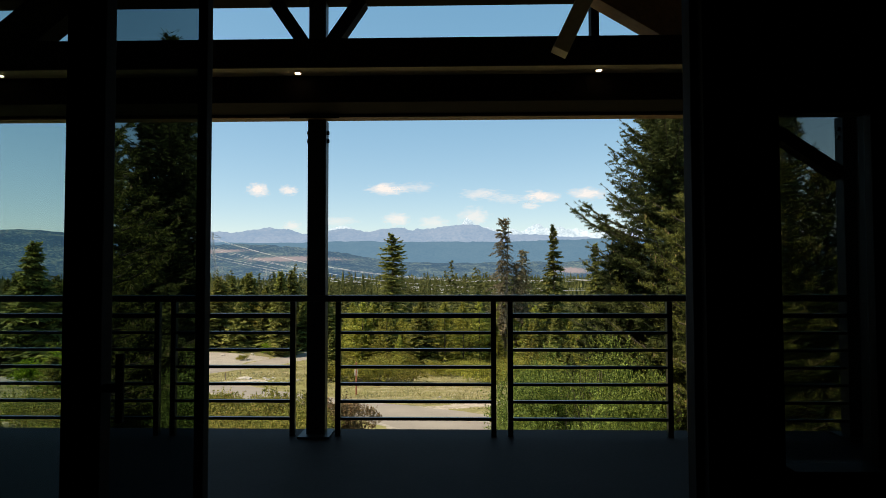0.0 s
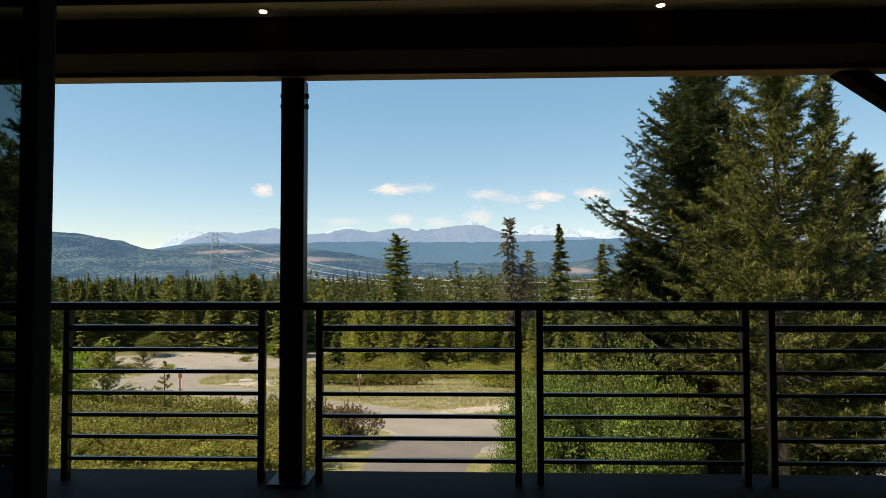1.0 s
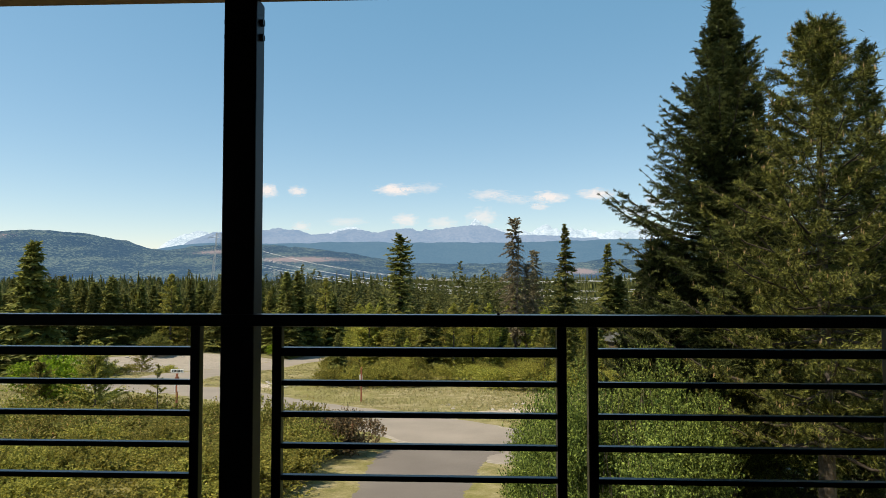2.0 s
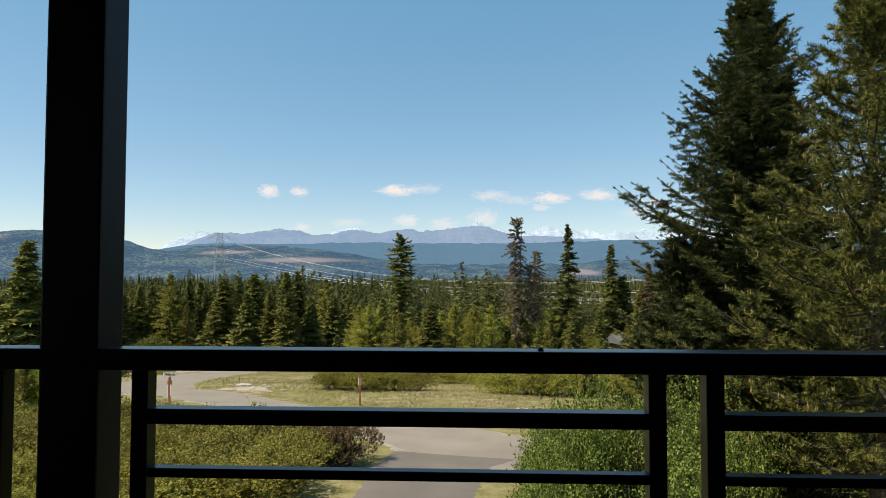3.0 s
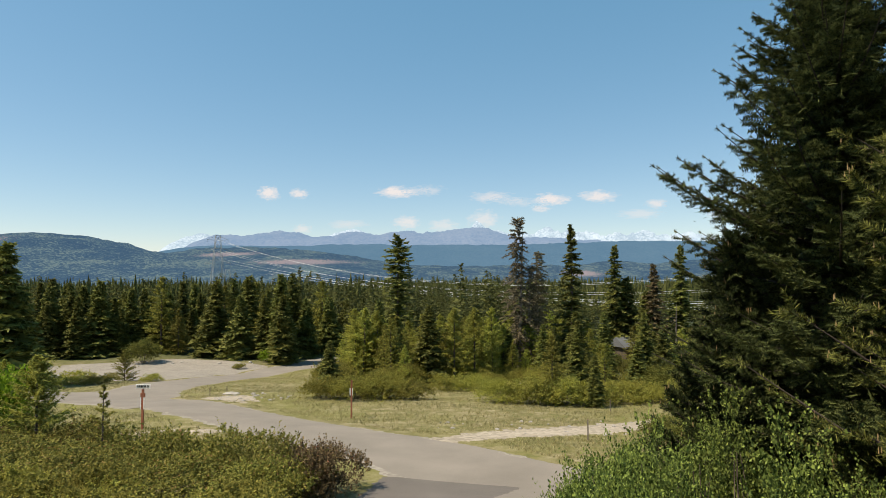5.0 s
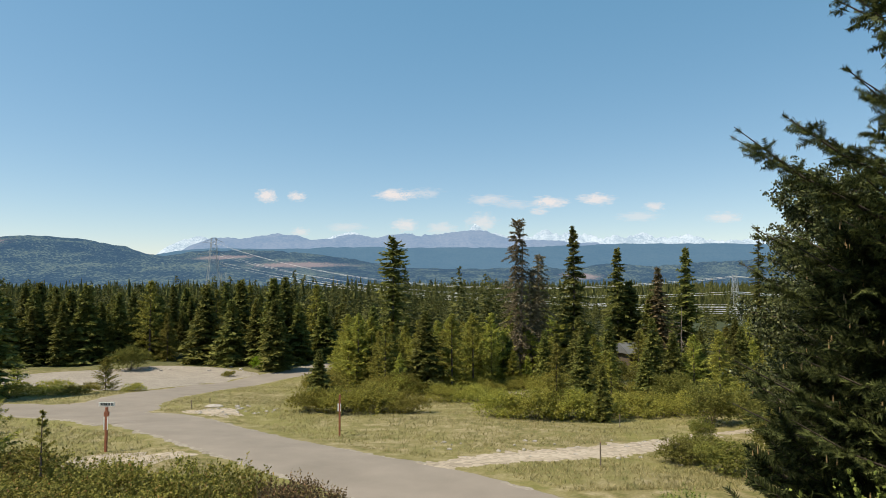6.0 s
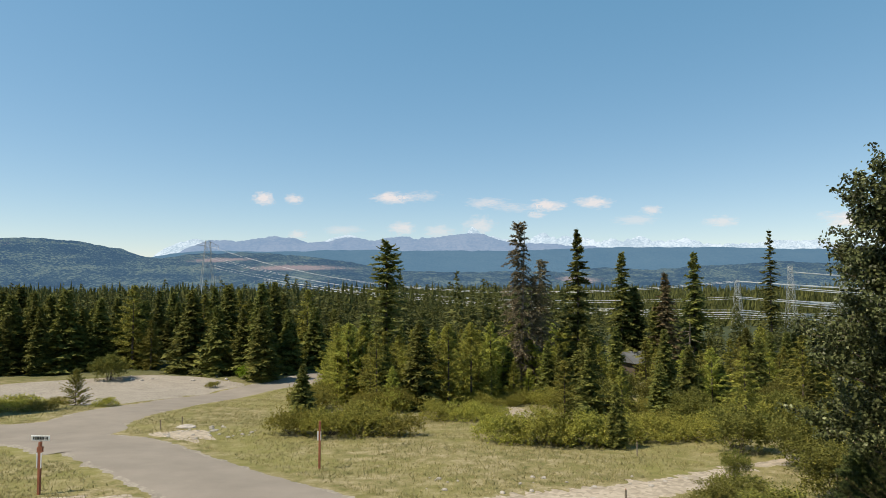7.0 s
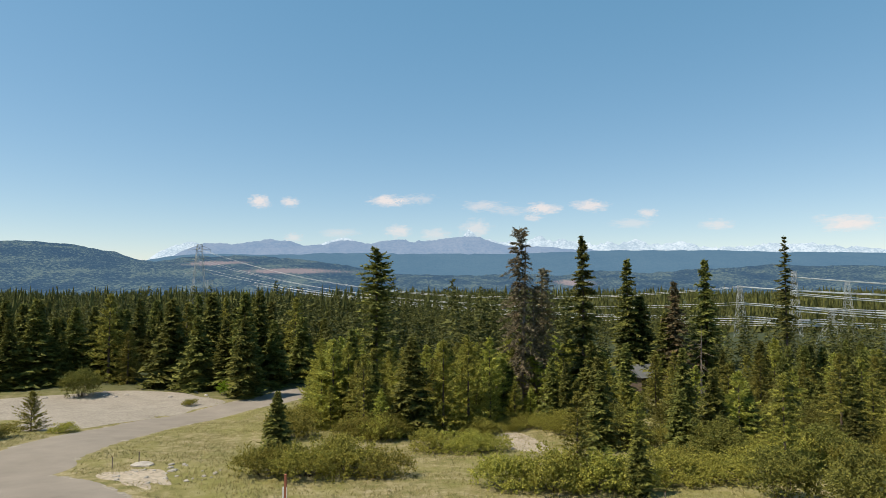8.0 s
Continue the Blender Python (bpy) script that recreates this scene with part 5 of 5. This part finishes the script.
def place_near(name, label, x, y, height, turn, meshes, k=1.0):
    t = new(name)
    t.matrix_world = pose(x, y, float(ground_z(x, y)), 0, 0, turn) @ Matrix.Diagonal((k, k, k, 1))
    tagged(t, label, "tree", "conifers beside the deck")
    for pn, me in meshes:
        ob = add_mesh(pn, me, t)
        if pn == "candle_growth":
            tagged(ob, "upright orange brown shoots on the limb tips", kind="stuff")


def near_trees():
    rng = np.random.default_rng(77)
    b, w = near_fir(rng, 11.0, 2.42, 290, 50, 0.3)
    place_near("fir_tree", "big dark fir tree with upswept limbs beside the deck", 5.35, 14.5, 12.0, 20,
               [("trunk", trunk_mesh(rng, 10.8, 0.16)), ("limb_wood", w.mesh("limb_wood", LIMB)), ("needles", b.mesh("needles", FIR_NEAR_SHADED))], 1.11)
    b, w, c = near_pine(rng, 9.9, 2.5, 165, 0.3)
    pine = [("trunk", trunk_mesh(rng, 9.9, 0.15)), ("limb_wood", w.mesh("limb_wood", LIMB)), ("needles", b.mesh("needles", PINE_NEAR_SHADED)), ("candle_growth", c.mesh("candle_growth", CANDLE))]
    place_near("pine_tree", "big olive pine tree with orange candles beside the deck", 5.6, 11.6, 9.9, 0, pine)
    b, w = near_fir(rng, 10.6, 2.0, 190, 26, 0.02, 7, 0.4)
    fir = [("trunk", trunk_mesh(rng, 10.6, 0.14)), ("limb_wood", w.mesh("limb_wood", LIMB)), ("needles", b.mesh("needles", FIR_NEAR_SHADED))]
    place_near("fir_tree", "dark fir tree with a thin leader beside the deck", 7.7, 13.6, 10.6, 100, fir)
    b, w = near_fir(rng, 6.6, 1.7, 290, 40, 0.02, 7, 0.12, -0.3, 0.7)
    small = [("trunk", trunk_mesh(rng, 6.6, 0.09)), ("limb_wood", w.mesh("limb_wood", LIMB)), ("needles", b.mesh("needles", FIR_NEAR_SHADED))]
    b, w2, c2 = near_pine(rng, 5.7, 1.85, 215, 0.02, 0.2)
    young = [("trunk", trunk_mesh(rng, 5.7, 0.09)), ("limb_wood", w2.mesh("limb_wood", LIMB)), ("needles", b.mesh("needles", YOUNG_NEAR_SHADED)), ("candle_growth", c2.mesh("candle_growth", CANDLE))]
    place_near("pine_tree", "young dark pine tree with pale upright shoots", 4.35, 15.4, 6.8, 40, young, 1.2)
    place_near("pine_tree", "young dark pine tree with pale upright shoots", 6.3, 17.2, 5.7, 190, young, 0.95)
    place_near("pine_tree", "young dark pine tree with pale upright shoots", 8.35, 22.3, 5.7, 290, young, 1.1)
    # dark trees added here to stand for the deep shade under the poplar
    place_near("pine_tree", "young pine tree added as dark shade below the poplar", 11.9, 28.6, 5.7, 80, young, 1.0)
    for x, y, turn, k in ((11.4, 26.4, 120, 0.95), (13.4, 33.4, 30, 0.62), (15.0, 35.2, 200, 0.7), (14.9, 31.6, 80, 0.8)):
        place_near("fir_tree", "young fir tree added as dark shade beside the poplar", x, y, 6.0, turn, small, k)
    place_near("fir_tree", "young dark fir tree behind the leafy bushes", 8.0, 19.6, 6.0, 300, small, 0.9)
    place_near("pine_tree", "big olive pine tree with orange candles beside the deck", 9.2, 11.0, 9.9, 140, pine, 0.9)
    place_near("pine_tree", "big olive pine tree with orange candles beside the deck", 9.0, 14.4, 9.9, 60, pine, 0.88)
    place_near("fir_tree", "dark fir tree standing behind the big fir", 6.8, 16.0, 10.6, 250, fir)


near_trees()


# ---- the poplar
def poplar():
    rng = np.random.default_rng(91)
    b, wood = Builder(), Builder()
    wood.tube([(0, 0, -0.3), (0.1, 0, 3), (0.05, 0.1, 6), (0.2, 0.1, 9), (0.25, 0.1, 11.6)], [0.2, 0.16, 0.12, 0.07, 0.02], 8)
    for i in range(62):
        z = 2.6 + 8.4 * (i / 62)
        a, ln = i * 2.4 + rng.uniform(-0.4, 0.4), (3.1 * math.sin(min(1, (12.2 - z) / 7.0) * 1.4) + 0.3) * rng.uniform(0.6, 1.12)
        s = np.array([0.1, 0.05, z])
        e = s + np.array([math.cos(a) * ln, math.sin(a) * ln, ln * rng.uniform(0.15, 0.7)])
        mid = (s + e) / 2 + (0, 0, -0.1 * ln)
        wood.tube([s, mid, e], [0.045, 0.03, 0.008], 5)
        # side shoots, each hung with leaves
        shoots = int(9 + 22 * ln / 3)
        t = rng.uniform(0.15, 1.0, shoots)
        c = s + (e - s) * t[:, None] + rng.normal(0, 0.12, (shoots, 3))
        ax = unit((e - s)[None] * 0.2 + rng.normal(0, 0.7, (shoots, 3)) + np.array([0, 0, 0.6]))
        sl = rng.uniform(0.3, 0.95, shoots)
        for q in range(shoots):
            wood.tube([c[q], c[q] + ax[q] * sl[q]], [0.009, 0.004], 3)
        m = 80
        h = rng.uniform(0.1, 1.05, (shoots, m))
        p = (c[:, None] + ax[:, None] * (sl[:, None] * h)[..., None] + rng.normal(0, 0.075, (shoots, m, 3))).reshape(-1, 3)
        n = len(p)
        hd = unit(rng.normal(0, 1, (n, 3)) + np.array([0, 0, -0.5]))
        l = rng.uniform(0.07, 0.14, n)
        b.kites(p, p + hd * l[:, None], unit(np.cross(hd, rng.normal(0, 1, (n, 3)))) * (l * 0.38)[:, None])
    t = new("poplar_tree")
    t.matrix_world = pose(13.5, 30.6, float(ground_z(13.5, 30.6)))
    tagged(t, "tall grey green poplar tree with fluttering leaves", "tree")
    add_mesh("trunk", wood.mesh("trunk", BARK), t)
    add_mesh("crown", b.mesh("crown", POPLAR), t)


poplar()


# ---------------------------------------------------------------- signs, stakes, rocks, shed
def sign_post(x, y, height, plate, label):
    g = float(ground_z(x, y))
    s = thing("sign_post" if plate else "marker_post", (x, y, g), label, "sign" if plate else "marker post")
    part("post", box(-0.05, 0.05, -0.05, 0.05, -0.2, height, 0.006), POST_RED, s)
    if plate:
        part("bracket", box(-0.02, 0.02, -0.02, 0.02, height, height + 0.05, 0.003), GALV, s)
        pl = part("plate", box(-0.39, 0.39, -0.012, 0.012, height + 0.05, height + 0.25, 0.01), WHITE, s, "white street name plate")
        for i, (a, b) in enumerate(((-0.30, -0.24), (-0.21, -0.15), (-0.13, -0.05), (-0.03, 0.03), (0.05, 0.10), (0.12, 0.17), (0.22, 0.26), (0.28, 0.32))):
            part("letter_bar", box(a, b, -0.017, -0.0125, height + 0.09, height + 0.21), INK, pl)
        part("side_block", box(-0.11, -0.052, -0.05, 0.05, height - 0.42, height - 0.2, 0.005), POST_RED, s)
        part("side_block", box(0.052, 0.11, -0.05, 0.05, height - 0.42, height - 0.2, 0.005), POST_RED, s)
        part("reflector_strip", box(-0.11, -0.06, -0.056, -0.051, height - 1.05, height - 0.43), WHITE, s, "white reflective strip")
        part("reflector_strip", box(0.06, 0.11, -0.056, -0.051, height - 1.05, height - 0.43), WHITE, s, "white reflective strip")
        part("backing", box(-0.11, 0.11, -0.0505, -0.0502, height - 1.05, height - 0.43), POST_RED, s)
    else:
        part("reflector_strip", box(-0.115, -0.052, -0.054, -0.04, height - 0.95, height - 0.5, 0.003), WHITE, s, "white reflective strip")
        part("reflector_strip", box(0.052, 0.085, -0.054, -0.04, height - 0.95, height - 0.5, 0.003), WHITE, s, "white reflective strip")
    return s


sign_post(-17.3, 36.5, 2.12, True, "red brown wooden sign post with a white plate beside the road")
sign_post(-7.35, 42.8, 2.4, False, "red brown wooden marker post with white strips in the meadow")


def stake(x, y, h, label="thin weathered wooden stake in the grass"):
    s = thing("stake", (x, y, float(ground_z(x, y))), label, "stake", "survey stakes")
    part("stake_shaft", box(-0.03, 0.03, -0.018, 0.018, -0.2, h, 0.004), DEAD, s)
    part("stake_tip", rod((0, 0, h), (0, 0, h + 0.04), 0.02, 0.008, 4), POST_RED, s)


stake(5.7, 34.2, 1.0)
stake(9.8, 46.8, 0.8)
stake(-21.6, 54.4, 0.7)
stake(-20.9, 56.2, 0.65)


def rock(x, y, size, flat, seed, label="pale rock lying in the dry grass"):
    rng = np.random.default_rng(seed)
    bm = bmesh.new()
    bmesh.ops.create_icosphere(bm, subdivisions=2, radius=1.0)
    for v in bm.verts:
        v.co = v.co * (1 + 0.25 * noise.noise(v.co * 1.7 + Vector((seed, 0, 0))))
        v.co.x *= size
        v.co.y *= size * 0.7
        v.co.z *= size * flat
    me = bpy.data.meshes.new("rock")
    bm.to_mesh(me)
    bm.free()
    me.materials.append(ROCK)
    ob = new("rock", me)
    ob.matrix_world = pose(x, y, float(ground_z(x, y)) + size * flat * 0.25, 0, 0, rng.uniform(0, 360))
    tagged(ob, label, "rock", "meadow rocks")


rock(-20.0, 55.0, 0.75, 0.22, 1, "flat pale rock slab beside the road corner")
_r = np.random.default_rng(4)
for _i in range(34):
    rock(_r.uniform(-20.5, -14), _r.uniform(50, 55), _r.uniform(0.06, 0.2), 0.5, _i + 2)
for _i in range(40):
    rock(_r.uniform(-3, 13), _r.uniform(34.5, 41), _r.uniform(0.05, 0.16), 0.5, _i + 50)
for _i in range(12):
    rock(_r.uniform(-55, -31), _r.uniform(93, 99), _r.uniform(0.15, 0.4), 0.5, _i + 100, "pale rock at the edge of the gravel lot")


def shed(x, y):
    z = float(ground_z(x, y))
    s = thing("cabin", (x, y, z), "small grey cabin half hidden in the trees", "cabin", "", 25)
    part("wall", box(-2.2, 2.2, -2, 2, -0.2, 2.2), SIDING, s)
    roof = bmesh.new()
    pr = [roof.verts.new(v) for v in ((-2.7, -2.5, 2.1), (-2.7, 2.5, 2.1), (-2.7, 0, 3.6), (2.7, -2.5, 2.1), (2.7, 2.5, 2.1), (2.7, 0, 3.6))]
    for f in ((0, 1, 2), (3, 5, 4), (0, 2, 5, 3), (1, 4, 5, 2), (0, 3, 4, 1)):
        roof.faces.new([pr[i] for i in f])
    part("roof", roof, SLATE, s)
    part("door", box(-0.5, 0.5, -2.05, -2.005, 0, 1.9), TIMBER, s)


shed(26.6, 103.5)
shed(56.0, 96.0)


# ---------------------------------------------------------------- power line
def pylon(x, y, top, base_w, label, arms, turn=0.0, neck=0.55):
    """A lattice mast: four legs, zigzag bracing, cross arms with insulators."""
    g = float(ground_z(x, y))
    h = top - g
    p = thing("pylon", (x, y, g), label, "pylon", "power line pylons", turn)
    th = max(0.045, h * 0.0024)
    bm = bmesh.new()
    half = lambda k: base_w * (1 - k) ** 1.15 + neck
    levels = [0, 0.24, 0.44, 0.6, 0.72, 0.82, 0.91, 1.0]
    for a, b in zip(levels[:-1], levels[1:]):
        wa, wb = half(a), half(b)
        ca = [Vector((sx * wa, sy * wa, a * h)) for sx, sy in ((-1, -1), (1, -1), (1, 1), (-1, 1))]
        cb = [Vector((sx * wb, sy * wb, b * h)) for sx, sy in ((-1, -1), (1, -1), (1, 1), (-1, 1))]
        for i in range(4):
            strut(ca[i], cb[i], th * 1.5, th * 1.5, 0, bm)
            strut(ca[i], cb[(i + 1) % 4], th, th, 0, bm)
            strut(ca[(i + 1) % 4], cb[i], th, th, 0, bm)
            strut(cb[i], cb[(i + 1) % 4], th, th, 0, bm)
    part("mast", bm, GALV, p)
    for k, reach in arms:
        for sd in (-1, 1):
            ab = bmesh.new()
            tip = Vector((sd * reach, 0, k * h))
            for sy in (-1, 1):
                strut((sd * half(k), sy * half(k), k * h - 0.3), tip, th, th, 0, ab)
                strut((sd * half(k), sy * half(k), k * h + h * 0.045), tip, th, th, 0, ab)
            strut(tip, tip - Vector((0, 0, h * 0.03)), th * 0.9, th * 0.9, 0, ab)
            part("cross_arm", ab, GALV, p)


pylon(-149, 350, 22.9, 3.8, "tall grey lattice power pylon above the forest", ((0.62, 7.5), (0.78, 9.0), (0.94, 6.0)), 35, 1.3)
pylon(-152, 372, 2.5, 3.0, "grey lattice power pylon half hidden by trees", ((0.82, 6.0), (0.95, 6.5)), 35, 1.2)
pylon(-112, 345, 0.5, 3.2, "grey lattice power pylon half hidden by trees", ((0.80, 7.0), (0.95, 7.0)), 35, 1.2)
pylon(94.5, 217, 0.7, 1.2, "slender grey lattice power pylon above the thicket", ((0.8, 1.2), (0.97, 1.2)), 40)
pylon(112.5, 217, 5.5, 1.2, "slender grey lattice power pylon above the thicket", ((0.8, 1.2), (0.97, 1.2)), 40)
pylon(130.0, 217, 1.8, 1.4, "grey lattice power pylon above the thicket", ((0.8, 1.6), (0.97, 1.4)), 40)
pylon(107.5, 190, -6.5, 2.6, "short grey lattice power pylon above the thicket", ((0.9, 2.0),), 40)


def cable(a, b, sag, r):
    n = 28
    t = np.linspace(0, 1, n)
    pts = np.outer(1 - t, a) + np.outer(t, b)
    pts[:, 2] -= sag * 4 * t * (1 - t)
    bl = Builder()
    bl.tube(pts, np.full(n, r), 5)
    ob = new("power_cable", bl.mesh("power_cable", WIRE))
    tagged(ob, "pale power cable sagging between pylons", "cable", "power cables")


for _dx, _za, _zb, _sag in ((-3, 21.0, 0.4, 13), (3, 19.5, 0.2, 13), (-4, 14.5, -5.0, 10), (4, 13.5, -5.6, 10), (0, 9.5, -9.5, 7), (-2, 8.5, -10.2, 7)):
    cable((-149 + _dx, 350, _za), (94.5 + _dx * 0.3, 217, _zb), _sag, 0.045)
for _dx, _za, _zb, _sag in ((0, 0.5, -10.6, 5), (3, 0.0, -11.4, 5), (-3, -0.5, -12.2, 5), (1.5, -0.8, -13.0, 5)):
    cable((-112 + _dx, 345, _za), (128 + _dx * 0.3, 217, _zb), _sag, 0.06)
for _dx, _za, _zb in ((-0.5, 0.4, 3.5), (0.5, 0.2, 2.5), (-0.5, -5.0, -3.0), (0.5, -5.6, -4.0), (0, -9.5, -8.0), (0, -10.2, -9.0), (0, -11, -10)):
    cable((94.5 + _dx, 217, _za), (330, 240, _zb), 5, 0.15)
    cable((112.5 + _dx, 217, _za + 3.2), (340, 225, _zb + 1.5), 5, 0.15)


# ---------------------------------------------------------------- grass
def grass():
    """Dry grass tufts over the meadow, the nearest parts of it."""
    rng = np.random.default_rng(3)
    n = 95000
    x, y = rng.uniform(-44, 19, n), 30 + 64 * rng.uniform(0, 1, n) ** 1.7
    dist = np.full(n, 99.0)
    for line in (MAIN, ARM):
        c = np.array(line, float)
        for a, b in zip(c[:-1], c[1:]):
            ab = b - a
            t = np.clip(((x - a[0]) * ab[0] + (y - a[1]) * ab[1]) / (ab @ ab), 0, 1)
            dist = np.minimum(dist, np.hypot(x - a[0] - t * ab[0], y - a[1] - t * ab[1]))
    track = np.abs(y - np.interp(x, [-2.4, 1.5, 5.5, 10, 14.6, 22], [33.9, 36, 37.4, 40.2, 43.9, 48]))
    lot = np.minimum(np.hypot((x + 38.6) / 5.6, (y - 79.5) / 10.5), np.hypot((x + 47) / 17, (y - 88.5) / 11.5))
    keep = (dist > 3.6) & (lot > 1.0) & ~((track < 1.7) & (x > -2)) & ~(np.hypot((x + 18.6) / 3, (y - 51.8) / 1.6) < 0.8)
    keep &= np.sin(x * 0.9 + 2 * np.sin(y * 0.5)) + np.sin(y * 1.1 + x * 0.3) + rng.normal(0, 0.9, n) > -0.9
    x, y = x[keep], y[keep]
    b = Builder()
    base = np.stack([x, y, ground_z(x, y) - 0.01], 1)
    for k in range(3):
        o = rng.normal(0, 0.05, base.shape) * (1, 1, 0)
        h = rng.uniform(0.05, 0.17, len(x))
        lean = rng.normal(0, 0.06, base.shape) * (1, 1, 0)
        a = rng.uniform(0, 3.14, len(x))
        sd = np.stack([np.cos(a), np.sin(a), np.zeros(len(x))], 1) * 0.018
        b.tris(base + o - sd, base + o + sd, base + o + lean + np.stack([0 * h, 0 * h, h], 1))
    ob = new("grass", b.mesh("grass", GRASS))
    tagged(ob, "short dry tan and green meadow grass", "grass", kind="stuff")


grass()
